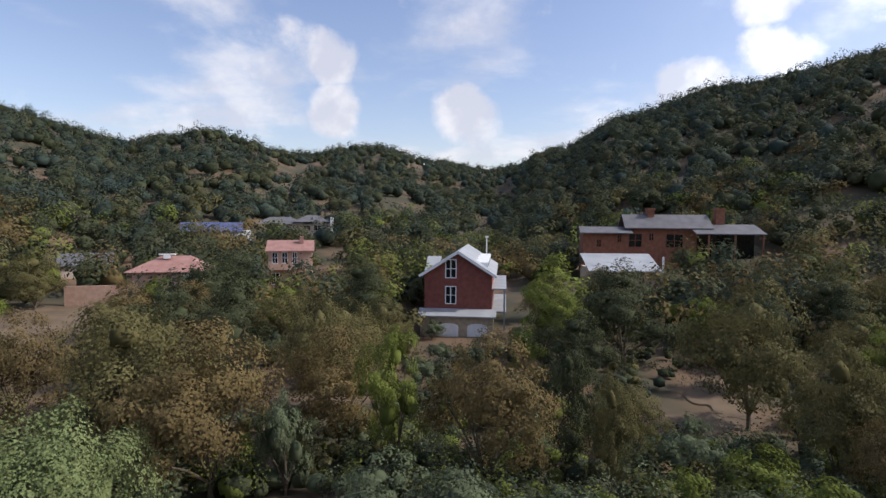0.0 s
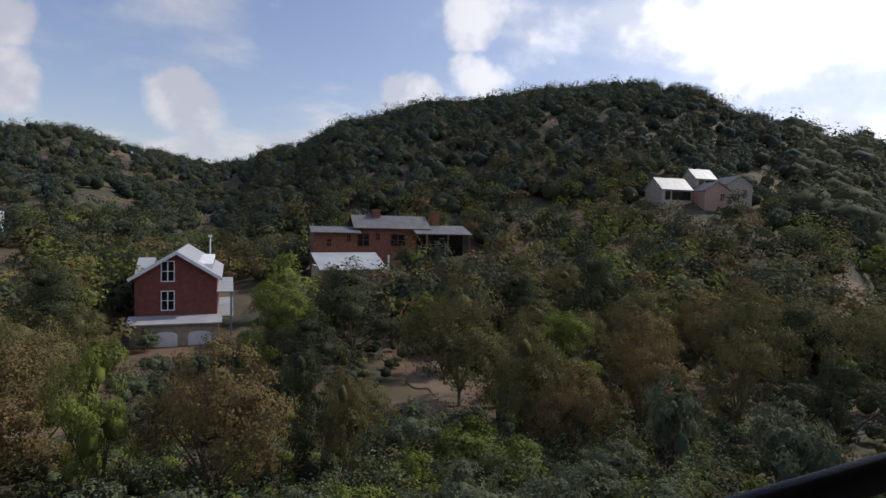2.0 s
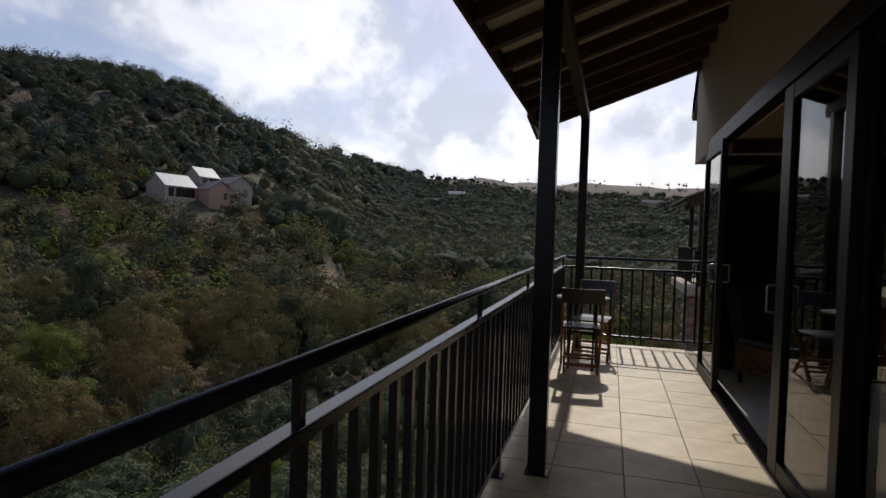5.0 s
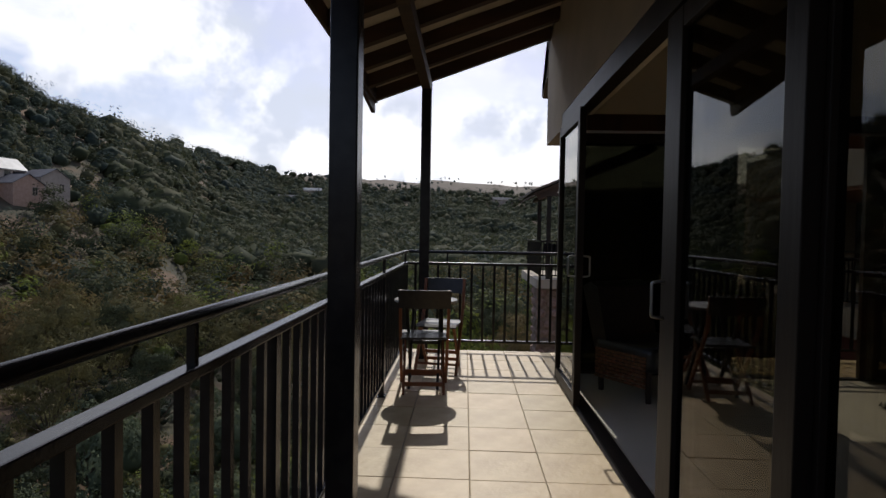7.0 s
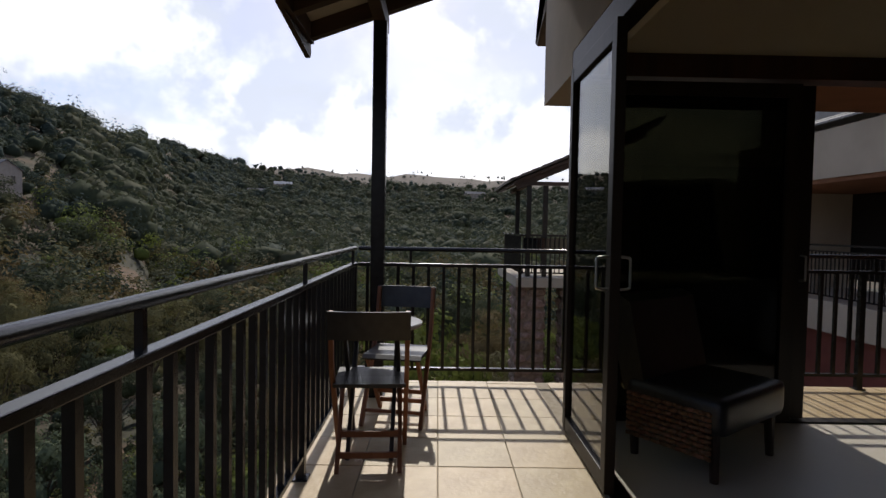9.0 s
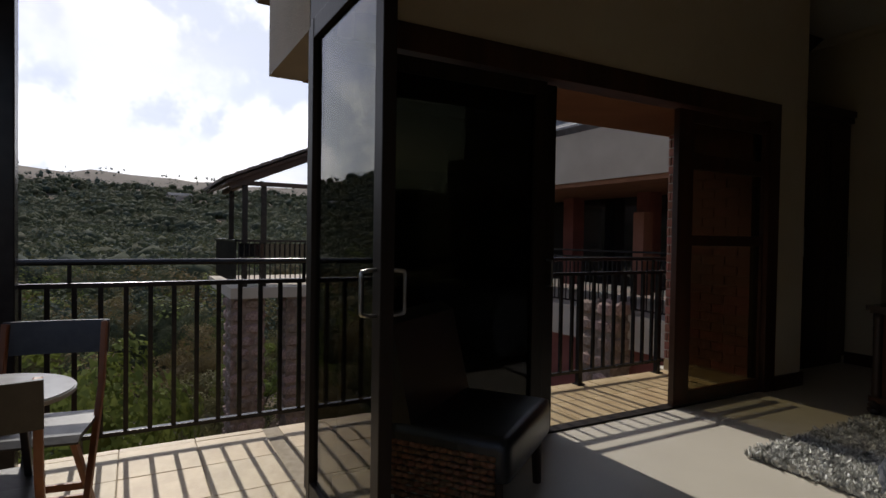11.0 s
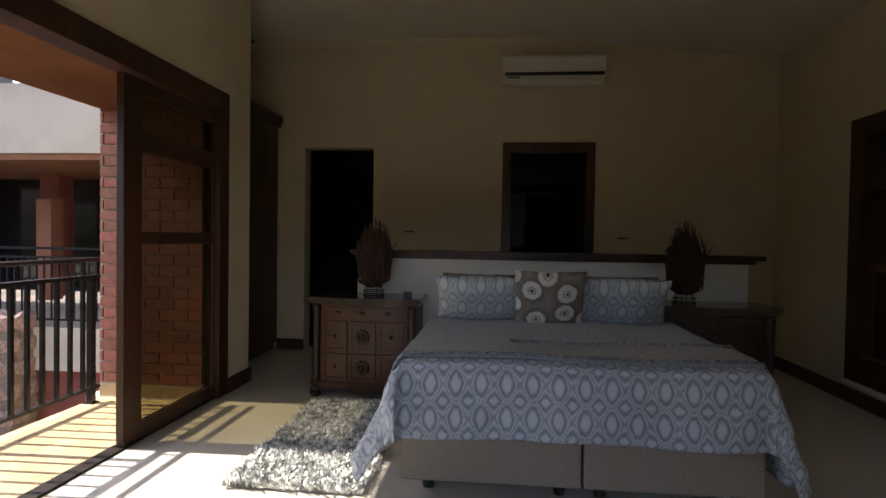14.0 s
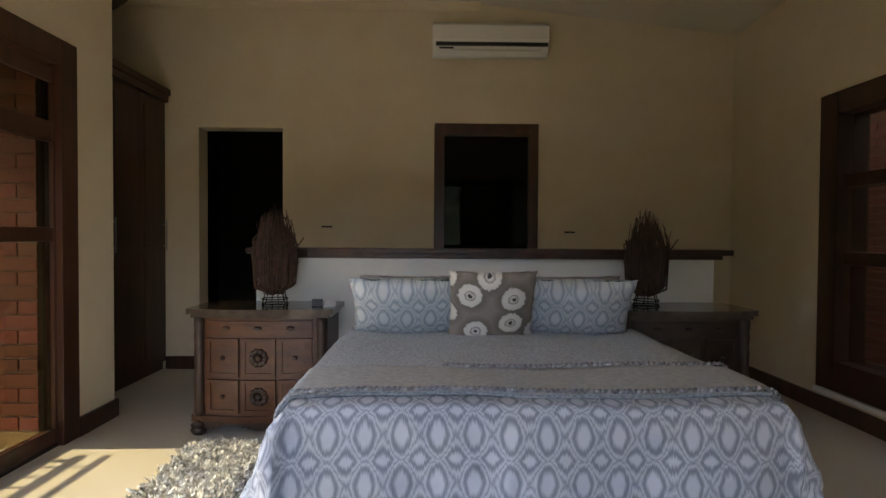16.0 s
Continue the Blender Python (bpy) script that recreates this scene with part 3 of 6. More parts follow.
bm = bmesh.new()
bmesh.ops.create_icosphere(bm, subdivisions=1, radius=1.0)
LUMP_V = np.array([v.co[:] for v in bm.verts])
LUMP_F = np.array([[v.index for v in f.verts] for f in bm.faces], dtype=np.int32)
bm.free()


def lumps(rng, centres, radii, flat=0.8, rough=0.22):
    """Uneven dense hearts of bushes, under the outer leaves: vertices and triangles."""
    c, r = np.array(centres), np.array(radii)
    n = len(c)
    v = LUMP_V[None] * rng.uniform(1 - rough, 1 + rough, (n, len(LUMP_V), 1)) * r[:, None, None]
    v = v * np.array((1, 1, flat)) + c[:, None]
    f = LUMP_F[None] + (np.arange(n) * len(LUMP_V))[:, None, None]
    return v.reshape(-1, 3), f.reshape(-1, 3)


def leaf_mesh(name, v, mat, sides=3, hearts=None):
    """A mesh of loose leaves, each with the given number of corners; hearts: lumps() that they cover."""
    me = bpy.data.meshes.new(name)
    n = len(v) // sides
    order = np.arange(sides * n, dtype=np.int32)
    if hearts:
        order = np.concatenate([order, (hearts[1] + len(v)).ravel().astype(np.int32)])
        v = np.concatenate([v, hearts[0]])
        n += len(hearts[1])
    me.vertices.add(len(v))
    me.vertices.foreach_set("co", v.astype(np.float32).ravel())
    me.loops.add(sides * n)
    me.loops.foreach_set("vertex_index", order)
    me.polygons.add(n)
    me.polygons.foreach_set("loop_start", np.arange(0, sides * n, sides, dtype=np.int32))
    me.polygons.foreach_set("use_smooth", [True] * n)
    me.update(calc_edges=True)
    me.materials.append(mat)
    return me


def crown_clumps(rng, height, spread, n, base):
    """Clumps near the surface of a rounded, uneven crown made of a few lobes."""
    lobes = []
    for k in range(5):
        a = 2 * math.pi * (k + rng.uniform(0, 0.6)) / 5
        q = spread * rng.uniform(0.28, 0.52) if k else 0.0
        r = spread * rng.uniform(0.50, 0.68)
        z = rng.uniform(base + r * 0.6, max(base + r * 0.7, height - r * 0.95)) if k else height - r * 0.8
        lobes.append((q * math.cos(a), q * math.sin(a), z, r))
    cs, rs, hs = [], [], []
    cores = ([(x, y, z) for x, y, z, r in lobes], [r * 0.32 for x, y, z, r in lobes])
    for k in range(n):
        x, y, z, r = lobes[k % 5]
        d = rng.normal(size=3)
        d /= np.linalg.norm(d)
        if d[2] < -0.75:
            d[2] = -d[2]
        q = r * rng.uniform(0.55, 0.95)
        cs.append((x + d[0] * q, y + d[1] * q, z + d[2] * q * 0.85))
        rs.append(spread * rng.uniform(0.14, 0.24))
        hs.append((x * 0.6, y * 0.6, z * 0.9))
    return cs, rs, hs, cores


def make_tree(seed, height, spread, mat, label, dense=1.0, bare=0.0, fine=False):
    rng = np.random.default_rng(seed)
    t = thing("tree", (0, 0, 0), label, "tree", "trees in the valley")
    bm = bmesh.new()
    lean = rng.uniform(-0.3, 0.3, 2)
    base = height * (0.10 + 0.08 * bare)
    rod(bm, (0, 0, -0.4), (lean[0] * 0.4, lean[1] * 0.4, base), 0.13, 0.10, 7)
    cs, rs, hs, cores = crown_clumps(rng, height, spread, int(70 * dense), base)
    for k in range(9):
        c = Vector(cs[k * 3 % len(cs)])
        mid = Vector((c.x * 0.45 + lean[0] * 0.4, c.y * 0.45 + lean[1] * 0.4, base + (c.z - base) * 0.5))
        rod(bm, (lean[0] * 0.4, lean[1] * 0.4, base * rng.uniform(0.75, 1.0)), mid, 0.07, 0.045, 5)
        rod(bm, mid, c, 0.045, 0.015, 5)
    part("trunk", bm, M["bark"], t, "grey-brown trunk and limbs")
    size = (0.058 if fine else 0.086) if spread > 2.4 else 0.08
    me = leaf_mesh("crown", leaf_cloud(rng, cs, rs, int((138 if spread > 2.4 else 105) - 40 * bare) * (2 if fine else 1), size, hubs=hs), mat, hearts=lumps(rng, *cores, 0.85) if bare < 0.05 else None)
    ob = new("crown", me)
    ob.parent = t
    return t


KINDS = [(11, 7.2, 3.5, 0, "dense dark green bushveld tree", 1.0, 0.0), (12, 6.6, 3.8, 1, "broad olive green bushveld tree", 1.4, 0.0), (13, 6.2, 2.8, 2, "fresh green leafy tree", 0.9, 0.0),
         (14, 6.8, 3.4, 3, "brownish olive thorn tree with thin crown", 1.5, 0.2), (15, 3.0, 2.1, 4, "grey-green rounded bushveld shrub", 0.6, 0.0), (16, 6.0, 3.3, 1, "spreading olive thorn tree", 0.9, 0.5),
         (17, 2.8, 1.9, 2, "low bright green shrub", 0.6, 0.0), (18, 7.6, 3.8, 0, "tall dark green tree with uneven crown", 1.15, 0.1),
         (19, 6.0, 3.6, 7, "large pale green rounded tree", 1.5, 0.0)]
protos = [make_tree(s, h, w, LEAVES[m], lab, de, ba, m == 7) for s, h, w, m, lab, de, ba in KINDS]

# clearings and houses that stay free: x, y, radius
FREE = [(-39, 50, 7), (-32, 41, 5), (-28, 36, 4), (-9.5, 16, 5.5), (16.5, 38, 2.6), (12, 33, 2.2), (14.0, 33.5, 3.2), (16.5, 37, 2.4), (18, 42, 1.8), (-9, 36, 3.0), (-12, 37, 3.0), (-44, 54, 7), (-36, 60, 6), (100, 33, 8), (112, 30, 8), (88, 39, 7),
        (1, 63, 8.5), (5, 69, 7.0), (9, 74, 6), (28, 86, 9), (38, 84, 8), (20, 69, 5.5), (-37, 66, 7), (-25, 82, 7), (-49, 110, 8), (-37, 125, 9), (90, 79, 5.5), (99, 76, 5), (0, 54, 3.5), (-52, 76, 5)]
# large trees that stand out: azimuth, distance, crown width, height of the top, kind
BIG = [(-24.3, 25, 8.2, -3.2, 3), (-31.0, 31, 10.0, -2.6, 1), (-37.5, 17, 6.4, -3.5, 8), (-6.1, 25, 3.9, -3.6, 2), (3.7, 23, 6.8, -3.6, 3), (9.0, 45, 6.2, -3.5, 2), (16.9, 48, 11.0, -2.2, 0),
       (-13.8, 36, 6.3, -3.4, 1), (-21.5, 42, 8.0, -3.0, 0), (11.6, 26, 4.0, -4.1, 0), (28.0, 36, 8.6, -2.0, 1), (15.9, 24, 2.8, -5.0, 1), (34.6, 30, 5.6, -3.8, 1), (-17.3, 24, 3.0, -6.2, 4),
       (-37.6, 74, 8.0, -2.2, 1), (-10.0, 55, 9.0, -2.6, 0), (46.1, 34, 6.0, -3.8, 3), (55.1, 48, 8.0, -2.7, 1), (40.9, 56, 8.4, -1.0, 0), (54.5, 37, 5.3, -4.8, 5), (65.1, 50, 9.0, -4.1, 5),
       (62.1, 38, 5.8, -5.4, 0), (39.8, 28, 4.8, -5.6, 3), (77.3, 60, 9.6, -3.4, 0), (49.0, 27, 3.6, -5.6, 4), (90.0, 14.6, 5.6, -0.5, 2), (88.0, 19.0, 5.0, -1.8, 0), (72.0, 42, 6.6, -5.6, 1),
       (58.5, 27, 5.0, -6.0, 4), (68.0, 28, 5.0, -6.4, 4), (82.0, 38, 7.0, -6.2, 3), (86.5, 50, 8.0, -5.8, 5)]
rng = np.random.default_rng(4)
used = set()


def plant(k, m):
    """Set a tree of kind k at m."""
    if k in used:
        copy_thing(protos[k], m).matrix_basis = m
    else:
        used.add(k)
        protos[k].matrix_basis = m


spots = []
for az, d, w, top, k in BIG:
    x, y = -1.3 + d * math.sin(math.radians(az)), 0.3 + d * math.cos(math.radians(az))
    z = land(x, y)
    plant(k, pose(x, y, z, 0, 0, rng.uniform(0, 360)) @ Matrix.Diagonal((w / 2.1 / KINDS[k][2], w / 2.1 / KINDS[k][2], (top - z) / KINDS[k][1], 1)))
    spots.append((x, y, w / 2 + 0.2))
tries = 0
while len(spots) < 235 and tries < 9000:
    tries += 1
    r = math.sqrt(rng.uniform(15 ** 2, 66 ** 2)) if rng.uniform() < 0.55 else rng.uniform(15, 30)
    az = rng.uniform(-50, 112)
    x, y = r * math.sin(math.radians(az)), r * math.cos(math.radians(az))
    if y < 3 and x < 22:
        continue
    if any(math.hypot(x - a, y - b) < c for a, b, c in FREE):
        continue
    own = 1.5 if r < 27 else 2.4
    if any(math.hypot(x - a, y - b) < c + own for a, b, c in spots):
        continue
    spots.append((x, y, own))
    k = int(rng.choice([4, 6, 4, 4, 6, 4])) if r < 27 else int(rng.choice([0, 1, 2, 3, 5, 7, 0, 1]))
    if r > 30 and -6 < az < 6:
        k = 4
    s = rng.uniform(0.75, 1.0)
    if r > 27 and (-4 < az < 6 or 12 < az < 26):
        s *= 0.80
    plant(k, pose(x, y, land(x, y), 0, 0, rng.uniform(0, 360)) @ Matrix.Diagonal((s * rng.uniform(0.95, 1.2), s * rng.uniform(0.95, 1.2), s, 1)))
for k, p in enumerate(protos):
    if k not in used:
        p.matrix_basis = pose(-60 - k * 5, 30, land(-60 - k * 5, 30))


def bush_field(name, n, r0, r1, az0, az1, size, leaf_size, per, mats, label, seed, clumps=3, power=1.0, bare_west=-0.55, heart=0.42):
    """Thickets too many to count, one object for each tint."""
    rng = np.random.default_rng(seed)
    cs = [[] for _ in mats]
    rs = [[] for _ in mats]
    hs = [[] for _ in mats]
    hearts = [([], []) for _ in mats]
    made = 0
    while made < n:
        r = r0 + (r1 - r0) * rng.uniform() ** power
        a = math.radians(rng.uniform(az0, az1))
        x, y = r * math.sin(a), r * math.cos(a)
        d, h = ridge(math.degrees(a))
        made += 1
        if r > d * 1.06:
            continue
        if any(math.hypot(x - p, y - q) < c + 1 for p, q, c in FREE):
            continue
        if r > 60 and 0.4 * noise.noise(Vector((x * 0.02, y * 0.02, 9.0))) + noise.noise(Vector((x * 0.08, y * 0.08, 5.0))) < (bare_west if x < 0.1 * y else -0.55):
            continue
        z = land(x, y)
        k = int(rng.integers(len(mats)))
        s = size * rng.uniform(0.55, 1.4)
        hearts[k][0].append((x, y, z + s * 0.5))
        hearts[k][1].append(s * heart)
        for _ in range(clumps):
            o = rng.normal(size=3) * s * 0.42
            cs[k].append((x + o[0], y + o[1], z + s * 0.7 + abs(o[2]) * 0.9))
            rs[k].append(s * rng.uniform(0.45, 0.75))
            hs[k].append((x, y, z + s * 0.3))
    for k, m in enumerate(mats):
        if cs[k]:
            ob = new(name, leaf_mesh(name, leaf_cloud(rng, cs[k], rs[k], per, leaf_size, hubs=hs[k], jitter=0.15), m, hearts=lumps(rng, *hearts[k], 0.85)))
            tagged(ob, label, "bushes", "", "stuff")


bush_field("thicket", 1500, 56, 135, -52, 112, 2.9, 0.30, 60, [LEAVES[0], LEAVES[8], LEAVES[2], LEAVES[3], LEAVES[0], LEAVES[1], LEAVES[5]], "thicket of green and olive trees on the valley slopes", 21, 4)
bush_field("hill_bushes", 8600, 115, 385, -52, 66, 2.6, 0.36, 30, [LEAVES[5], LEAVES[8], LEAVES[6], LEAVES[0], LEAVES[5]], "bushes scattered over the rocky hillsides", 22, 3, 0.8, -0.22, 0.66)
bush_field("far_bushes", 9000, 120, 860, 57, 116, 5.0, 0.7, 13, [LEAVES[5], LEAVES[0], LEAVES[8], LEAVES[0]], "bushes on the distant plain and ridge", 23, 3, 0.8, heart=0.74)
# far ridge: blue of distance haze comes from the leaf colour
bush_field("ridge_bushes", 1300, 560, 960, 57, 71, 5.2, 1.0, 8, [LEAVES[6], LEAVES[5]], "bush on the far ridge, tinted blue with painted haze", 26, 2, heart=0.72)
bush_field("ridge_bushes", 620, 560, 900, 69, 88, 4.0, 1.0, 8, [LEAVES[6]], "thinning bush on the far ridge, tinted blue with painted haze", 28, 2, 1.6, heart=0.72)
bush_field("plateau_bushes", 170, 820, 1000, 74, 116, 2.6, 0.8, 10, [LEAVES[6]], "scattered small trees on the dry far plateau", 27, 2, heart=0.6)
bush_field("undergrowth", 3000, 13, 66, -52, 112, 0.95, 0.09, 46, [LEAVES[0], LEAVES[5], LEAVES[0], LEAVES[1]], "low undergrowth of grasses and shrubs between the trees", 24, 2)
bush_field("undergrowth", 1100, 13, 36, -52, 112, 1.0, 0.075, 60, [LEAVES[4], LEAVES[0], LEAVES[2]], "low green and grey shrubs below the balcony", 25, 2)


# ---- houses across the valley ----
M["roof_metal"] = material("grey_roof_sheeting", (0.27, 0.28, 0.30), 0.5, (0.36, 0.37, 0.39), 0.6)
M["roof_slate"] = material("slate_grey_roofing", (0.095, 0.092, 0.10), 0.65, (0.135, 0.13, 0.14), 0.8)
M["roof_pink"] = material("faded_red_roof", (0.27, 0.135, 0.115), 0.8, (0.34, 0.19, 0.165), 0.9)
M["roof_blue"] = material("blue_roof_sheeting", (0.06, 0.08, 0.18), 0.5, (0.09, 0.11, 0.22), 0.9)
M["wall_red"] = material("dark_red_brickwork", (0.16, 0.045, 0.035), 0.85, (0.22, 0.07, 0.05), 2.2)
M["wall_brick"] = material("orange_brickwork", (0.21, 0.078, 0.046), 0.85, (0.28, 0.115, 0.068), 1.6)
M["wall_pink"] = material("pinkish_brickwork", (0.42, 0.26, 0.19), 0.85, (0.50, 0.33, 0.25), 1.6)
M["wall_tan"] = material("tan_stone_cladding", (0.34, 0.27, 0.19), 0.9, (0.44, 0.36, 0.26), 2.5)
M["wall_grey"] = material("warm_grey_render", (0.37, 0.30, 0.25), 0.9, (0.45, 0.37, 0.31), 1.2)
M["white_paint"] = material("white_paint", (0.72, 0.72, 0.72), 0.6, (0.80, 0.80, 0.80), 3.0)
# window glass; also colours flat sheets that stand in for shade
M["glass_and_shade_dark"] = material("dark_glass_and_shade", (0.012, 0.013, 0.015), 0.08)


def gable_roof(bm, x0, y0, x1, y1, z, rise, along="y", over=0.4, thick=0.14):
    """Two sloping slabs; the ridge runs along the given axis."""
    if along == "y":
        m = (x0 + x1) / 2
        prism(bm, [(x0 - over, z - over * rise / (m - x0)), (m, z + rise), (x1 + over, z - over * rise / (m - x0)), (x1 + over, z - over * rise / (m - x0) + thick), (m, z + rise + thick), (x0 - over, z - over * rise / (m - x0) + thick)], "y", y0 - over, y1 + over)
    else:
        m = (y0 + y1) / 2
        prism(bm, [(y0 - over, z - over * rise / (m - y0)), (m, z + rise), (y1 + over, z - over * rise / (m - y0)), (y1 + over, z - over * rise / (m - y0) + thick), (m, z + rise + thick), (y0 - over, z - over * rise / (m - y0) + thick)], "x", x0 - over, x1 + over)


def gable_wall(bm, x0, y0, x1, y1, z0, z, rise, along="y"):
    if along == "y":
        prism(bm, [(x0, z0), (x1, z0), (x1, z), ((x0 + x1) / 2, z + rise), (x0, z)], "y", y0, y1)
    else:
        prism(bm, [(y0, z0), (y1, z0), (y1, z), ((y0 + y1) / 2, z + rise), (y0, z)], "x", x0, x1)


def house_window(parent, x, y, z, w, h, frame="white_paint", bars=(1, 1)):
    """A window on a wall that faces the valley's south side (-y)."""
    win = part("window", quick((x - w / 2, y - 0.03, z, x + w / 2, y + 0.02, z + h)), M["glass_and_shade_dark"], parent, "dark glazed window")
    f = 0.09
    bm = quick((x - w / 2 - f, y - 0.07, z - f, x - w / 2, y, z + h + f), (x + w / 2, y - 0.07, z - f, x + w / 2 + f, y, z + h + f), (x - w / 2, y - 0.07, z - f, x + w / 2, y, z), (x - w / 2, y - 0.07, z + h, x + w / 2, y, z + h + f))
    for i in range(bars[0]):
        u = x - w / 2 + w * (i + 1) / (bars[0] + 1)
        box(bm, u - 0.05, y - 0.06, z, u + 0.05, y - 0.02, z + h)
    for i in range(bars[1]):
        u = z + h * (i + 1) / (bars[1] + 1)
        box(bm, x - w / 2, y - 0.058, u - 0.03, x + w / 2, y - 0.022, u + 0.03)
    part("window_frame", bm, M[frame], win, "white window frame" if frame == "white_paint" else "")


# dark red gabled house with a tan base
h = thing("gabled_house", (-1.0, 58, -11.2), "three storey dark red gabled house with grey metal roof", "house", rz=-5)
bm = bmesh.new()
gable_wall(bm, -3.5, 0, 3.5, 15, 2.9, 6.7, 2.2)
part("wall", bm, M["wall_red"], h, "dark red upper walls")
part("base_wall", quick((-3.7, -1.6, -1.5, 3.7, 0.02, 2.5)), M["wall_tan"], h, "tan stone ground storey")
bm = bmesh.new()
gable_roof(bm, -3.5, 0, 3.5, 15, 6.72, 2.2, over=0.45)
roof_part = part("roof", bm, M["roof_metal"], h, "light grey metal roof")
bm = bmesh.new()
for sx in (-1, 1):
    bar(bm, (sx * 4.0, -0.5, 6.42), (0, -0.5, 8.95), 0.06, 0.28)
part("barge_board", bm, M["white_paint"], roof_part, "white barge boards")
bm = bmesh.new()
prism(bm, [(-1.95, 2.45), (0.0, 2.95), (0.0, 3.05), (-1.95, 2.58)], "x", -4.0, 4.0)
part("lean_to_roof", bm, M["roof_metal"], h, "pale metal roof over the ground storey")
house_window(h, -0.75, 0.0, 3.6, 1.0, 1.7)
house_window(h, -0.75, 0.0, 6.3, 1.0, 1.8)
for x in (-0.8, 2.1):
    bm = bmesh.new()
    pts = [(x - 1.0, -0.3), (x + 1.0, -0.3), (x + 1.0, 1.5)] + [(x + math.cos(a) * 1.0, 1.5 + math.sin(a) * 0.3) for a in (0.5, 1.05, 1.57, 2.1, 2.65)] + [(x - 1.0, 1.5)]
    prism(bm, pts, "y", -1.66, -1.58)
    part("garage_door", bm, M["white_paint"], h, "white arched garage door")
part("verandah", quick((3.5, 0.5, 5.0, 5.0, 14, 5.15), (4.7, 0.6, 0.0, 4.9, 0.8, 5.0), (4.7, 7, 0.0, 4.9, 7.2, 5.0), (3.5, 0.5, 2.6, 5.0, 14, 2.75)), M["roof_metal"], h, "grey side verandah")
for k in range(4):
    y = 2.2 + k * 3.0
    bm = bmesh.new()
    gable_wall(bm, 0.0, 0.0, 1.3, 1.6, 0.0, 1.0, 0.55, "x")
    for v in bm.verts:
        v.co.x, v.co.y, v.co.z = v.co.x + 1.75, v.co.y * 0.7 + y, v.co.z * 0.62 + 7.1
    dormer = part("dormer", bm, M["white_paint"], h, "white dormer")
    part("dormer_window", quick((3.04, y + 0.25, 7.25, 3.07, y + 0.87, 7.68)), M["glass_and_shade_dark"], dormer)
part("wing", quick((-4.3, 9, 3, -3.4, 15, 5.8)), M["wall_red"], h)
bm = bmesh.new()
gable_roof(bm, -4.4, 9, -3.5, 15, 5.9, 1.6, "x")
part("wing_roof", bm, M["roof_metal"], h)
bm = bmesh.new()
rod(bm, (2.4, 16, 7.0), (2.4, 16, 9.9), 0.08, 0.07, 8)
box(bm, 2.2, 15.8, 9.85, 2.6, 16.2, 10.1)
part("flue", bm, M["white_paint"], h, "metal flue with a white cowl")
# white roofed building beside it
h = thing("metal_roof_building", (18.9, 66.5, -9.7), "low building with a pale metal roof among trees", "house")
h.scale = (1.4, 1, 1)
part("wall", quick((-2.9, 0, -1, 2.4, 6, 5.0)), M["wall_tan"], h)
bm = bmesh.new()
prism(bm, [(-0.9, 4.75), (4.0, 6.5), (4.0, 6.64), (-0.9, 4.89)], "x", -3.3, 2.8)
part("roof", bm, M["roof_metal"], h, "pale grey metal roof")
part("gutter", quick((2.76, -0.95, 4.7, 2.9, -0.8, 6.6)), M["white_paint"], h)
# long brick house with chimneys
h = thing("brick_house", (29.2, 83, -3.1), "long orange brick house with grey roof and two chimneys", "house", rz=-8)
h.scale = (0.82, 1, 1)
part("wall", quick((-14, 0, -4, -6, 7, 2.2), (-6, 1.2, -4, 6, 8, 3.0), (6, 2.6, -4, 9, 8, 2.4)), M["wall_brick"], h)
bm = bmesh.new()
prism(bm, [(-0.9, 2.15), (2.5, 3.0), (2.5, 3.14), (-0.9, 2.29)], "x", -14.6, -5.4)
prism(bm, [(0.4, 2.9), (4.0, 4.9), (8.4, 3.0), (8.4, 3.14), (4.0, 5.04), (0.4, 3.04)], "x", -6.6, 8.6)
prism(bm, [(-1.6, 2.2), (3.4, 3.5), (3.4, 3.62), (-1.6, 2.32)], "x", 5.0, 16.5)
part("roof", bm, M["roof_slate"], h, "slate grey roofing")
for x, z, w in ((-1.5, 5.7, 0.6), (10.6, 5.7, 0.75)):
    part("chimney", quick((x - w, 3.2, 1.5, x + w, 4.6, z), (x - w - 0.15, 3.05, z, x + w + 0.15, 4.75, z + 0.3)), M["wall_brick"], h, "red brick chimney")
for x in (7.2, 11.5, 16.0):
    part("verandah_post", quick((x - 0.12, -1.4, -3.0, x + 0.12, -1.16, 2.3)), M["wall_brick"], h)
# dark sheet set under the verandah roof in place of real shade
part("painted_verandah_shade", quick((6.2, 2.5, -3.0, 16.2, 2.6, 2.5)), M["glass_and_shade_dark"], h, "dark sheet for the shade under the verandah")
for x, y, z, w in ((-11.2, 0, 0.2, 0.7), (-7.6, 0, 0.9, 0.6), (-4.6, 1.2, 0.2, 2.2), (-1.8, 1.2, 1.2, 0.7), (2.2, 1.2, 0.2, 2.8)):
    house_window(h, x, y, z, w, 1.0 if w < 1 else 1.9, "wall_brick")
# pink roofed bungalow and garden walls
h = thing("pink_roof_house", (-35.6, 66, -6.9), "low house with a faded pink hipped roof", "house", rz=14)
h.scale = (0.75, 0.75, 0.75)
part("wall", quick((-5.2, 0, -2, 5.0, 8, 2.1)), M["wall_pink"], h)
bm = bmesh.new()
vs = [bm.verts.new(p) for p in ((-6.2, -1, 2.0), (6.0, -1, 2.0), (6.0, 9, 2.0), (-6.2, 9, 2.0), (-1.8, 4, 4.3), (2.6, 4, 4.3))]
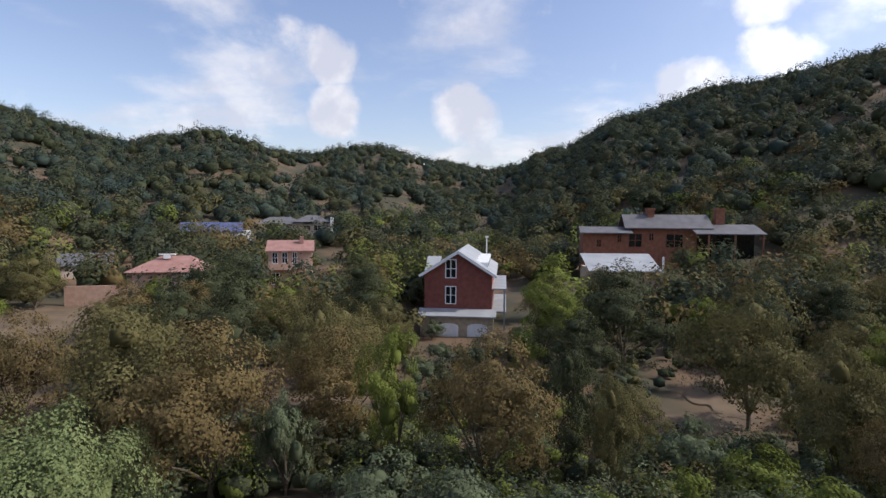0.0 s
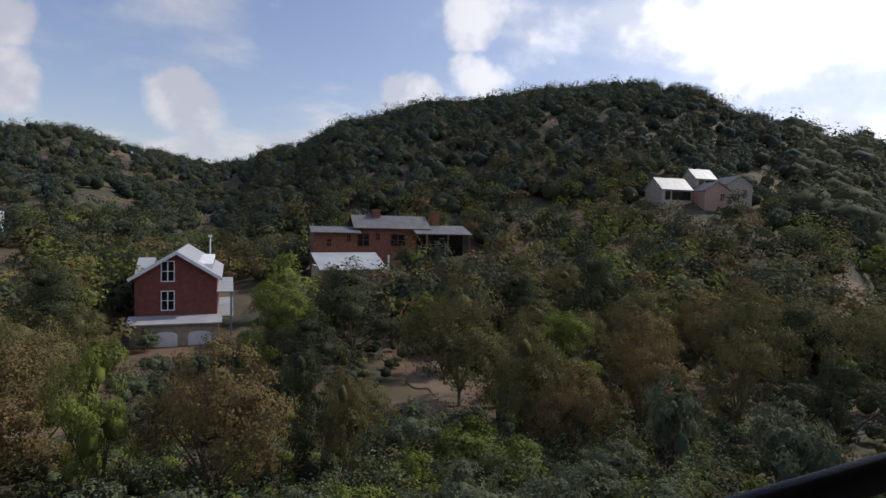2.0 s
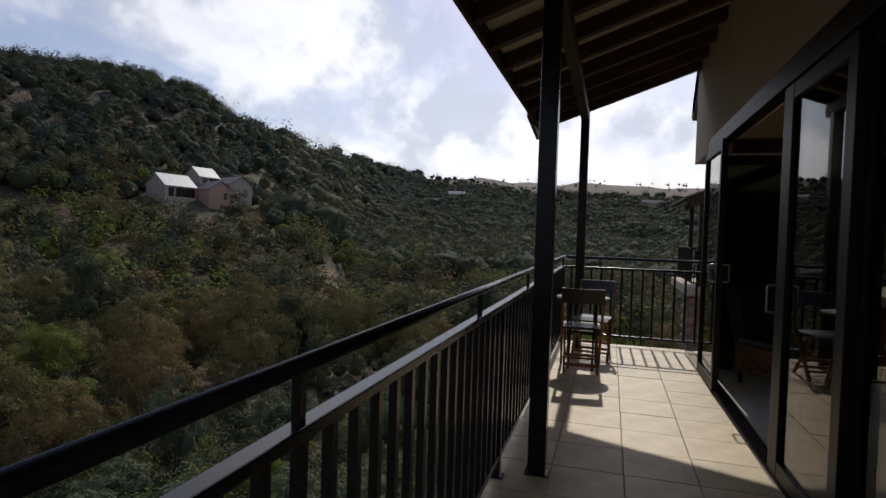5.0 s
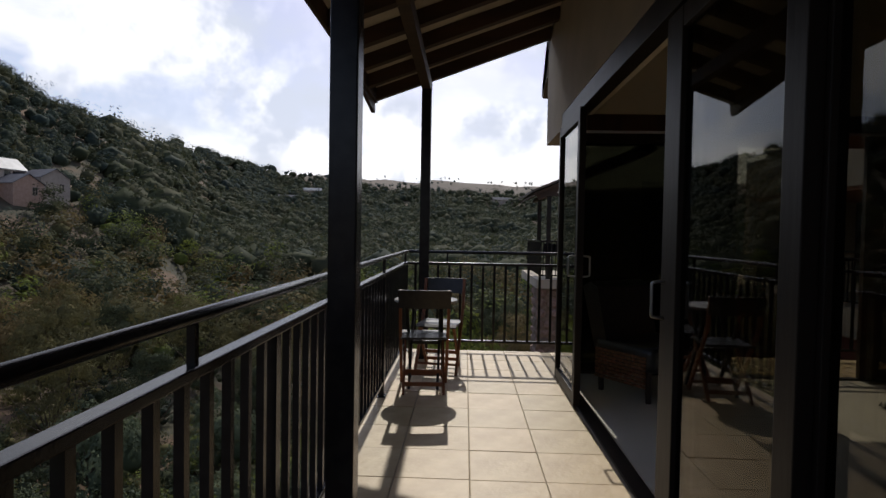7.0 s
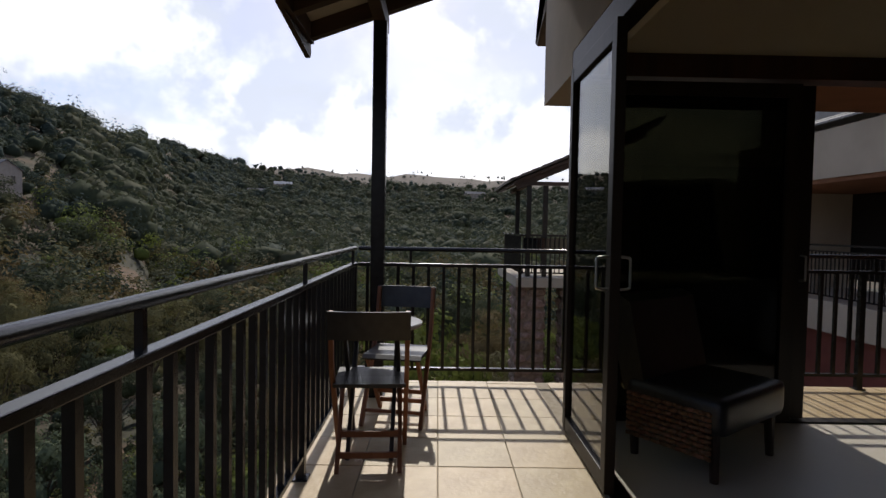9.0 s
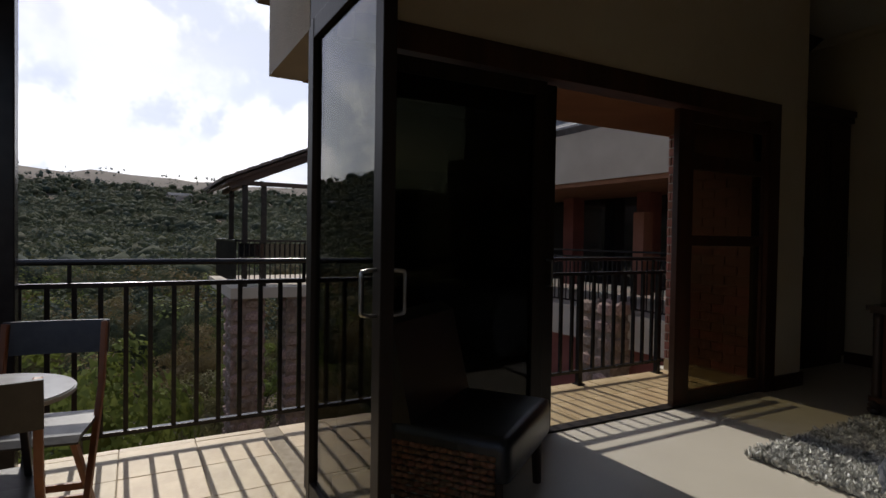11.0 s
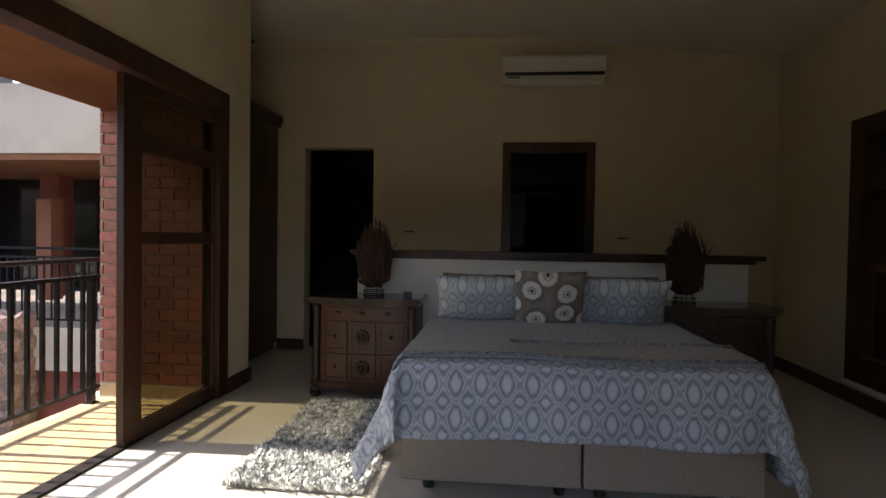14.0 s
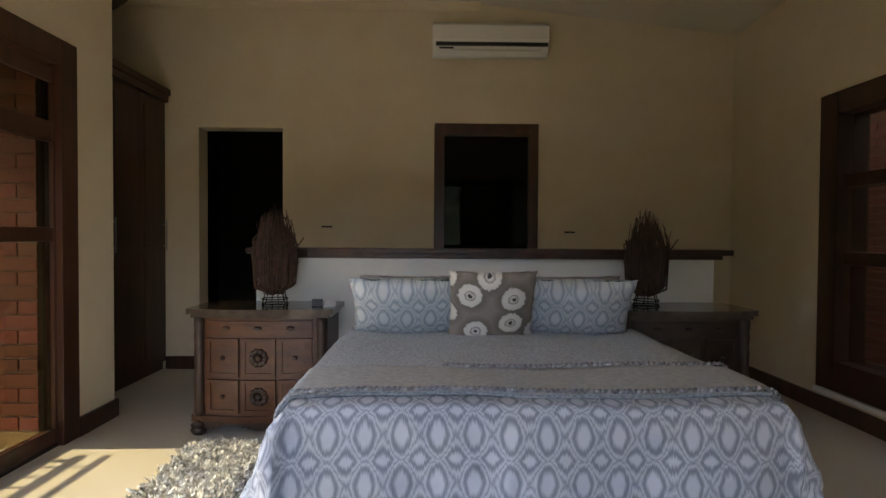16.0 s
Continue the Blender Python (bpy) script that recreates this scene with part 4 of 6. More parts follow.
for f in ((0, 1, 5, 4), (1, 2, 5), (2, 3, 4, 5), (3, 0, 4), (3, 2, 1, 0)):
    bm.faces.new([vs[i] for i in f])
part("roof", bm, M["roof_pink"], h, "faded pink roof")
for x in (2.4, 3.4):
    house_window(h, x, 0, 0.6, 0.7, 1.2)
part("vent", quick((-1.2, 2.5, 3.9, -0.2, 3.0, 4.6), (-1.9, 2.5, 4.5, 0.6, 3.1, 4.7)), M["white_paint"], h)
part("garden_wall", quick((-14, -2, -3, -5.3, -1.7, 0.2)), M["wall_pink"], h)
# two storey pinkish brick house
h = thing("two_storey_house", (-25.4, 80, -8.6), "two storey pinkish brick house with a red roof", "house", rz=14)
h.scale = (0.68, 1, 1)
part("wall", quick((-4.0, 0, -4, 5.0, 7, 5.0)), M["wall_pink"], h)
bm = bmesh.new()
gable_roof(bm, -4.0, 0, 5.0, 7, 5.0, 1.2, "x", 0.5)
part("roof", bm, M["roof_pink"], h, "faded red roof")
part("balcony", quick((-3.9, -1.4, 2.3, 2.0, 0, 2.5), (-3.9, -1.4, 2.5, 2.0, -1.3, 3.2)), M["wall_pink"], h)
part("chimney", quick((2.4, 2.0, 5.6, 3.2, 2.8, 6.9)), M["roof_pink"], h)
for x, z, w, t2 in ((-2.6, 3.2, 1.0, 1.5), (-0.6, 3.2, 1.0, 1.5), (1.4, 3.2, 0.8, 1.5), (-2.5, 0.2, 1.5, 1.5)):
    house_window(h, x, 0, z, w, t2)
# blue roof, dark roofs
h = thing("blue_roof_house", (-48.0, 110, -3.2), "long white house with a blue metal roof", "house", rz=20)
h.scale = (0.78, 0.8, 0.85)
part("wall", quick((-6, 0, -3, 7.5, 7, 1.7)), M["white_paint"], h)
bm = bmesh.new()
prism(bm, [(-1.2, 1.5), (3.5, 3.6), (8, 1.5), (8, 1.65), (3.5, 3.75), (-1.2, 1.65)], "x", -9.5, 5.5)
part("roof", bm, M["roof_blue"], h, "blue metal roof")
h = thing("grey_roof_house", (-36.5, 126, -2.0), "house with low dark grey hipped roofs", "house", rz=16)
h.scale = (0.78, 0.78, 0.78)
part("wall", quick((-11, 0, -3, 9.5, 8, 2.0)), M["wall_grey"], h)
bm = bmesh.new()
for x0, x1, z in ((-12.5, 1.5, 2.0), (-2, 9, 2.6)):
    vs = [bm.verts.new(p) for p in ((x0, -1, z), (x1, -1, z), (x1, 9, z), (x0, 9, z), (x0 + 4, 4, z + 2.0), (x1 - 4, 4, z + 2.0))]
    for f in ((0, 1, 5, 4), (1, 2, 5), (2, 3, 4, 5), (3, 0, 4), (3, 2, 1, 0)):
        bm.faces.new([vs[i] for i in f])
part("roof", bm, M["roof_slate"], h, "dark grey roofs")
for x in (-7, -4, 2, 5):
    house_window(h, x, 0, 0.2, 1.8, 1.3, "wall_grey")
part("pillar", quick((8.6, -1.2, -3, 9.6, -0.3, 4.0)), M["white_paint"], h, "white pillar")
h = thing("small_grey_house", (-53, 77, -7.2), "small house with a weathered grey roof", "house", rz=30)
part("wall", quick((-3, 0, -2, 3, 5, 1.6)), M["wall_grey"], h)
bm = bmesh.new()
gable_roof(bm, -3, 0, 3, 5, 1.6, 1.3, "x")
part("roof", bm, M["roof_slate"], h)

# hillside houses with gabled garage
def gabled_unit(name, where, rz, w, d, hgt, rise, label, along="x", opening=True, wall="wall_grey"):
    h = thing(name, where, label, "house", "hillside houses", rz=rz)
    h.scale = (0.75, 0.75, 0.75)
    bm = bmesh.new()
    gable_wall(bm, -w / 2, 0, w / 2, d, -3, hgt, rise, along)
    part("wall", bm, M[wall], h)
    bm = bmesh.new()
    gable_roof(bm, -w / 2, 0, w / 2, d, hgt + 0.03, rise, along, 0.3)
    part("roof", bm, M["roof_metal"] if opening else M["roof_slate"], h, "grey sheet roof")
    if opening:
        # flat dark sheet on the closed wall plays the carport's inner shade
        part("opening", quick((-w / 2 + 1.0, -0.04, 0.0, w / 2 - 0.4, 0.0, hgt - 0.5)), M["glass_and_shade_dark"], h, "dark sheet for the shade inside the carport")
        part("pillar", quick((-w / 2 + 2.6, -0.09, 0.0, -w / 2 + 3.0, -0.05, hgt - 0.5)), M["wall_grey"], h)
    else:
        house_window(h, w * 0.2, 0, 0.4, 1.0, 1.8, "wall_grey")
    return h


gabled_unit("hillside_house", (88.4, 80.0, 6.6), -8, 9.5, 7, 2.8, 3.0, "warm grey gabled carport house with light roof")
gabled_unit("hillside_house", (94.4, 75.6, 6.3), -17, 7.0, 10, 3.0, 2.2, "brownish gabled house with dark grey roof", "y", False, "wall_pink")
gabled_unit("hillside_house", (97.0, 80.5, 8.6), -10, 6.5, 6, 3.6, 2.6, "small pale gabled upper house with light roof", "x")
gabled_unit("hillside_house", (100.6, 75.4, 7.4), -20, 7.0, 9, 3.6, 2.2, "warm grey gable end of hillside house", "y", False)
def where_seen(az, slope):
    """The distance at which the ground rises to the given slope above the eye."""
    for r in range(140, 1000, 5):
        if (land(r * math.sin(radians(az)), r * math.cos(radians(az))) - 1.3) / r > slope:
            return r
    return 600


for az, slope, w, hh, lab in ((74.6, 0.060, 0.030, 0.009, "distant house with a bright roof"), (72.3, 0.050, 0.034, 0.006, "distant low grey house in bush"), (93.8, 0.054, 0.036, 0.006, "distant house on the far slope")):
    r = where_seen(az, slope)
    x, y, bright = r * math.sin(radians(az)), r * math.cos(radians(az)), w == 0.030
    w, hh = w * r, hh * r
    h = thing("distant_house", (x, y, land(x, y)), lab, "house", "distant houses", rz=-75)
    part("wall", quick((-w / 2, 0, -4, w / 2, 8, hh)), M["wall_grey"], h)
    bm = bmesh.new()
    gable_roof(bm, -w / 2, 0, w / 2, 8, hh, 3.0, "x", 0.5)
    part("roof", bm, M["roof_metal"] if bright else M["roof_slate"], h)

# ---- the other wings of the house, east ----
# pavilion balcony on stone pillars
h = thing("pavilion", (17.0, -2.03, 0.0), "balcony pavilion with a tiled roof on stone pillars", "pavilion")
bm = bmesh.new()
prism(bm, [(-0.10, 2.50), (-3.9, 4.13), (-3.9, 4.05), (-0.10, 2.42)], "x", -0.80, 3.3)
pav_roof = part("roof", bm, M["rafter"], h, "dark tiled roof on reddish boards")
for r in range(14):
    y, z0 = -0.02 - r * 0.28, 2.50 + r * 0.12
    bm = bmesh.new()
    prism(bm, [(y, z0), (y - 0.36, z0 + 0.155), (y - 0.36, z0 + 0.20), (y, z0 + 0.075)], "x", -0.92 - 0.03 * (r % 2), 3.4)
    part("tile_row", bm, M["thatch_tile"], pav_roof)
bm = bmesh.new()
bar(bm, (-0.6, -0.2, 2.38), (-0.6, -3.6, 3.83), 0.08, 0.16)
box(bm, -0.65, -3.5, 2.42, -0.55, -0.5, 2.52)
box(bm, -0.6, -0.62, 2.42, 3.0, -0.5, 2.54)
part("rafter", bm, M["rafter"], h)
for x, y in ((-0.5, -0.56), (-0.5, -1.0), (1.6, -0.56), (-0.5, -2.6)):
    part("post", quick((x - 0.06, y - 0.06, 0.0, x + 0.06, y + 0.06, 2.45)), M["steel"], h)
part("balcony_floor", quick((-0.9, -8.0, -0.25, 3.4, -0.2, 0.0)), M["cream_render"], h)
bm = quick((-0.8, -3.4, 1.08, -0.74, -0.3, 1.13), (-0.8, -0.36, 1.08, 3.2, -0.3, 1.13), (-0.8, -3.4, 0.1, -0.76, -0.3, 0.14))
for k in range(26):
    box(bm, -0.79, -3.4 + k * 0.12, 0.1, -0.76, -3.375 + k * 0.12, 1.08)
for k in range(30):
    box(bm, -0.7 + k * 0.12, -0.35, 0.1, -0.675 + k * 0.12, -0.325, 1.08)
part("railing", bm, M["steel"], h, "black steel railing")
part("railing_screen", quick((-0.74, -2.9, 0.72, -0.72, -0.4, 1.04)), M["glass_and_shade_dark"], h)
random.seed(8)


def stone_pillar(x0, y0, x1, y1, z0, z1, label, pitch=0.34):
    """A square pillar faced with rough stones."""
    t = thing("stone_pillar", ((x0 + x1) / 2, (y0 + y1) / 2, z0), label, "pillar", "stone pillars")
    w, d, hh = x1 - x0, y1 - y0, z1 - z0
    part("core", quick((-w / 2 + 0.03, -d / 2 + 0.03, 0, w / 2 - 0.03, d / 2 - 0.03, hh)), M["stone"], t)
    shapes = []
    for k in range(5):
        bm = bmesh.new()
        bmesh.ops.create_icosphere(bm, subdivisions=1, radius=0.5)
        for v in bm.verts:
            v.co *= random.uniform(0.85, 1.12)
            v.co.z = max(-0.42, min(0.42, v.co.z))
            v.co.x = max(-0.44, min(0.44, v.co.x))
        shapes.append(mesh_of(bm, "stone", M["stone"]))
    z = 0.0
    while z < hh - 0.05:
        rh = random.uniform(0.6, 1.05) * pitch
        for face in ("x-", "y+", "y-"):
            span = d if face[0] == "x" else w
            s = -span / 2
            while s < span / 2 - 0.05:
                rw = min(random.uniform(0.7, 1.5) * pitch, span / 2 - s)
                o = new("stone", random.choice(shapes))
                o.parent = t
                c, dep = s + rw / 2, 0.16
                loc = (-w / 2 + 0.03, c, z + rh / 2) if face == "x-" else (c, (d / 2 - 0.03) * (1 if face == "y+" else -1), z + rh / 2)
                sc = (dep, rw * 1.02, rh * 1.03) if face == "x-" else (rw * 1.02, dep, rh * 1.03)
                o.matrix_local = Matrix.LocRotScale(loc, None, sc)
                s += rw
        z += rh
    return t


stone_pillar(16.3, -3.06, 17.2, -2.24, -9.2, -0.26, "rough brown stone pillar under the pavilion")
stone_pillar(16.2, -4.2, 17.0, -3.5, -9.2, -0.26, "rough brown stone pillar under the balcony")
stone_pillar(10.48, -9.1, 11.46, -8.5, -5.2, -0.22, "light field stone pillar of the east wing", 0.42)
solid("wall_east_wing_lower", M["wall_red"], "dark red brick wall under the east wing", "wall", (6.9, -10.5, -6.0, 17.5, -9.2, -0.9), (17.3, -9.2, -6, 17.7, -4.4, -0.26))
# east wing facing north: parapet band, dark openings, balcony wall
h = thing("east_wing", (0, -9.0, 0), "cream rendered wing with deep shaded balcony and tiled roof", "building")
part("parapet", quick((7.0, -0.2, 2.52, 17.5, 0.15, 3.62)), M["cream_render"], h, "cream rendered band")
part("soffit", quick((7.0, -3.0, 2.42, 17.5, 0.12, 2.52)), M["terracotta"], h, "brown soffit")
part("back_wall", quick((7.0, -3.2, 0.0, 17.5, -3.0, 2.42)), M["glass_and_shade_dark"], h, "dark glazed back wall")
part("side_wall", quick((6.6, -3.2, -6, 7.0, 0.15, 3.72)), M["brick"], h)
# unseen wall added at the east end to keep sun off the balcony
part("sun_block_wall", quick((17.5, -3.2, -6, 17.8, 0.15, 3.62)), M["cream_render"], h)
# columns are coloured dark to stand for the balcony's shade
for x0, x1 in ((11.75, 12.15), (14.4, 14.8)):
    part("column", quick((x0, -2.4, 0.0, x1, -2.0, 2.42)), M["wall_red"], h, "balcony column with its shade put into a dark colour")
part("brick_column", quick((11.4, -1.7, 0.0, 11.7, -1.4, 1.9)), M["wall_brick"], h, "orange brick pier")
part("balcony_wall", quick((7.0, -3.0, -0.95, 17.5, 0.0, -0.25)), M["cream_render"], h, "cream balcony edge")
bm = quick((7.0, -0.1, 1.0, 17.5, -0.05, 1.04), (7.0, -0.1, 0.86, 17.5, -0.06, 0.89), (7.0, -0.1, -0.15, 17.5, -0.06, -0.12))
for k in range(80):
    box(bm, 7.0 + k * 0.13, -0.095, -0.14, 7.02 + k * 0.13, -0.07, 0.87)
part("railing", bm, M["steel"], h, "black steel railing")
bm = bmesh.new()
for r in range(10):
    for c in range(30):
        x = 7.0 + c * 0.35
        y = 0.25 - r * 0.3
        prism(bm, [(y, 3.74 + r * 0.13), (y - 0.36, 3.9 + r * 0.13), (y - 0.36, 3.93 + r * 0.13), (y, 3.79 + r * 0.13)], "x", x, x + 0.335)
part("roof", bm, M["grey_tile"], h, "grey roof tiles in rows")
part("roof_valley", quick((13.2, -2.5, 3.75, 17.5, -0.3, 5.4)), M["grey_tile"], h)
# drive and lawn below the pavilion
M["lawn"] = material("lawn", (0.06, 0.11, 0.025), 0.9, (0.10, 0.16, 0.04), 3.0)
M["paving"] = material("pale_paving", (0.42, 0.36, 0.28), 0.9, (0.50, 0.44, 0.35), 0.8)


def ground_patch(name, cx, cy, rx, ry, rz, mat, label, lift):
    bm = bmesh.new()
    c, s = math.cos(rz), math.sin(rz)
    rings = []
    for q in (0.0, 0.2, 0.4, 0.6, 0.8, 1.0):
        ring = []
        for i in range(36):
            a = 2 * math.pi * i / 36
            w = q * (1 + 0.12 * math.sin(3 * a + cx) + 0.35 * noise.noise(Vector((math.cos(a) * 2, math.sin(a) * 2, cx))))
            px, py = rx * w * math.cos(a), ry * w * math.sin(a)
            x, y = cx + px * c - py * s, cy + px * s + py * c
            ring.append(bm.verts.new((x, y, land(x, y) + lift)))
        rings.append(ring)
    for ra, rb in zip(rings, rings[1:]):
        for i in range(36):
            j = (i + 1) % 36
            bm.faces.new((ra[i], rb[i], rb[j], ra[j]))
    bmesh.ops.remove_doubles(bm, verts=bm.verts[:], dist=0.001)
    return structure(name, bm, mat, label, "ground")


M["dirt"] = material("bare_tan_earth", (0.10, 0.068, 0.044), 0.95, (0.155, 0.11, 0.07), 0.5, bump=0.4, bump_scale=2)
ground_patch("ground_dirt", 13.2, 33.2, 4.2, 1.5, 0.3, M["dirt"], "bare tan earth clearing between trees", 0.05)
ground_patch("ground_dirt", 16.8, 38.5, 1.7, 4.6, -0.35, M["dirt"], "bare tan earth track between trees", 0.08)
ground_patch("ground_dirt", -10.5, 36.5, 4.0, 2.0, 0.2, M["dirt"], "bare reddish earth below trees", 0.05)
ground_patch("ground_dirt", 102, 32, 16, 5, -0.3, M["dirt"], "bare reddish earth beside a track", 0.25)
ground_patch("ground_dirt", -39.5, 51, 13, 5.5, 2.2, M["dirt"], "pale dusty road at the valley edge", 0.2)
ground_patch("ground_paving", 52, 4, 7, 2.2, 0.15, M["paving"], "pale paved drive below the house", 0.2)
ground_patch("ground_lawn", 60, -1.5, 9, 4, 0.15, M["lawn"], "small green lawn beside the drive", 0.15)

# ---- tiles and bricks laid piece by piece ----
tile_mesh = mesh_of(quick((0.003, 0.003, -0.008, 0.397, 0.397, 0.0), bevel=0.002), "tile", M["tile"])
slab = bpy.data.objects["balcony_slab"]
random.seed(3)
TX, TY = 4.52, -0.20


def lay_tile(x0, y0, x1, y1):
    o = new("tile", tile_mesh)
    o.parent = slab
    o.matrix_local = Matrix.Translation((x0, y0, random.uniform(-0.0012, 0.0012))) @ Matrix.Diagonal(((x1 - x0) / 0.4, (y1 - y0) / 0.4, 1, 1))


for i in range(-20, 6):
    x0 = TX + i * 0.4
    for j in range(-3, 4):
        y0 = TY + j * 0.4
        a, b, c, d = max(x0, -3.19), max(y0, -1.02), min(x0 + 0.4, 6.18), min(y0 + 0.4, 0.61)
        if c - a > 0.03 and d - b > 0.03:
            lay_tile(a, b, c, d)
for i in range(2):
    for j in range(-12, -2):
        x0, y0 = 5.36 + i * 0.41, TY + j * 0.4
        b, d = max(y0, -4.78), min(y0 + 0.4, -1.10)
        if d - b > 0.03:
            lay_tile(x0, b, x0 + 0.41, d)

BL, BH, GAP = 0.222, 0.073, 0.012
half_mesh = {}


def brick_wall(parent, axis, at, lo, hi, z0, z1, face, label=""):
    """Rows of single bricks standing 6 mm proud of a mortar wall. axis: the axis along which they run; face: +1 or -1."""
    z, row = z0, 0
    while z < z1 - 0.01:
        h = min(BH, z1 - z)
        s = lo - (0.0 if row % 2 else 0.117)
        while s < hi - 0.01:
            a, b = max(s, lo), min(s + BL, hi)
            if b - a > 0.02:
                o = new("brick", brick_mesh)
                o.parent = parent
                loc = (a, at, z) if axis == "x" else (at, a, z)
                m = Matrix.Translation(loc)
                if axis == "y":
                    m = m @ Matrix.Rotation(math.pi / 2, 4, "Z")
                o.matrix_local = m @ Matrix.Diagonal(((b - a) / BL, 1, h / BH, 1))
            s += BL + GAP
        z += BH + GAP
        row += 1


brick_mesh = mesh_of(quick((0, -0.012, 0, BL, 0.012, BH), bevel=0.003), "brick", M["brick"])
bw = solid("wall_brick_pier", M["mortar"], "red face brick wall closing the side balcony", "wall", (5.345, -5.0, 0.0, 6.19, -4.82, HEAD + 0.02))
brick_wall(bw, "x", -4.82, 5.345, 6.19, 0.115, HEAD + 0.01, 1)
brick_wall(bw, "y", 6.19, -5.0, -4.825, 0.115, HEAD + 0.01, 1)
solid("trim_tile_skirting", M["tile"], "sandstone tile skirting below the brick wall", "trim", (5.345, -4.825, 0.0, 6.19, -4.805, 0.10))
# the two end walls are unseen, added to keep light out of the court
ww = solid("wall_courtyard", M["mortar"], "red face brick wall outside the west window with added light-blocking end walls", "wall", (-1.75, -8.6, -0.3, -1.5, -2.0, 3.45), (-1.75, -2.0, -0.3, -0.03, -1.85, 3.45), (-1.75, -8.75, -0.3, -0.03, -8.6, 3.45))
brick_wall(ww, "y", -1.5, -7.31, -6.1, 0.0, 3.3, 1)
brick_wall(ww, "y", -1.5, -8.55, -8.27, 0.0, 3.3, 1)
brick_wall(ww, "y", -1.5, -8.26, -7.32, 2.50, 3.3, 1)
for k in range(12):
    o = new("brick", brick_mesh)
    o.parent = ww
    o.matrix_local = Matrix.Translation((-1.5, -8.245 + k * 0.078, 2.265)) @ Matrix.Rotation(math.pi / 2, 4, "Z") @ Matrix.Rotation(-math.pi / 2, 4, "Y") @ Matrix.Translation((0, 0, -0.0365)) @ Matrix.Diagonal((1, 1, 0.9, 1))
cw = thing("window_court", (-1.495, -7.79, 0.0), "tall dark framed window in the brick wall of the court", "window")
part("window_frame", quick((0.0, -0.46, 0.12, 0.05, -0.39, 2.25), (0.0, 0.39, 0.12, 0.05, 0.46, 2.25), (0.0, -0.39, 2.17, 0.05, 0.39, 2.25), (0.0, -0.39, 0.12, 0.05, 0.39, 0.22), (0.0, -0.39, 1.60, 0.045, 0.39, 1.66), bevel=0.004), M["dark_wood"], cw, "dark stained frame")
for z0, z1 in ((0.22, 1.60), (1.66, 2.17)):
    part("pane", quick((0.012, -0.39, z0, 0.018, 0.39, z1)), M["glass_and_shade_dark"], cw)
part("window_sill", quick((0.0, -0.48, 0.05, 0.09, 0.48, 0.11), bevel=0.004), M["white_paint"], cw, "pale sill")
solid("floor_courtyard", M["tile"], "sandstone floor of the narrow court outside", "floor", (-1.5, -8.6, -0.25, XW - 0.22, -2.0, -0.05))


# ---- bedroom ----
M["leather"] = material("black_leather", (0.012, 0.012, 0.013), 0.32, (0.022, 0.021, 0.021), 25.0, bump=0.25, bump_scale=140)
M["wicker"] = material("brown_wicker", (0.13, 0.055, 0.025), 0.6, (0.24, 0.11, 0.05), 30.0, bump=0.3, bump_scale=80, per_island=0.25)
M["carved"] = material("carved_brown_wood", (0.052, 0.016, 0.006), 0.34, (0.105, 0.036, 0.013), 12.0, bump=0.25, bump_scale=55, stretch=(0.25, 1, 1))
# dark trim wood; on the right chest it also stands in for shade
M["carved_dark"] = material("dark_and_shaded_carved_wood", (0.022, 0.011, 0.007), 0.42, (0.044, 0.021, 0.012), 12.0, bump=0.25, bump_scale=55)
M["slate_top"] = material("dark_polished_top", (0.06, 0.045, 0.036), 0.12, (0.09, 0.07, 0.055), 18.0)
M["twig"] = material("dry_dark_twigs", (0.045, 0.024, 0.016), 0.8, (0.085, 0.046, 0.03), 30.0, per_island=0.3)
M["upholstery"] = material("beige_upholstery", (0.24, 0.20, 0.16), 0.9, (0.29, 0.245, 0.195), 90.0, bump=0.2, bump_scale=300)
M["grey_cloth"] = material("grey_pillow_cloth", (0.25, 0.23, 0.22), 0.9, (0.30, 0.28, 0.26), 60.0, bump=0.2, bump_scale=220)
M["plastic_white"] = material("white_plastic", (0.72, 0.71, 0.68), 0.35, (0.75, 0.74, 0.71), 5.0)
M["black_plastic"] = material("black_plastic", (0.015, 0.015, 0.015), 0.4)
M["chair_wood"] = material("reddish_teak", (0.19, 0.065, 0.024), 0.5, (0.28, 0.105, 0.042), 14.0, bump=0.2, bump_scale=60, stretch=(1, 1, 0.2))
M["seat_black"] = material("dark_slatted_seat", (0.020, 0.018, 0.018), 0.35, (0.032, 0.028, 0.027), 20.0, bump=0.1, bump_scale=60)
M["table_top"] = material("pale_grey_table_top", (0.42, 0.41, 0.40), 0.22, (0.50, 0.49, 0.48), 12.0)


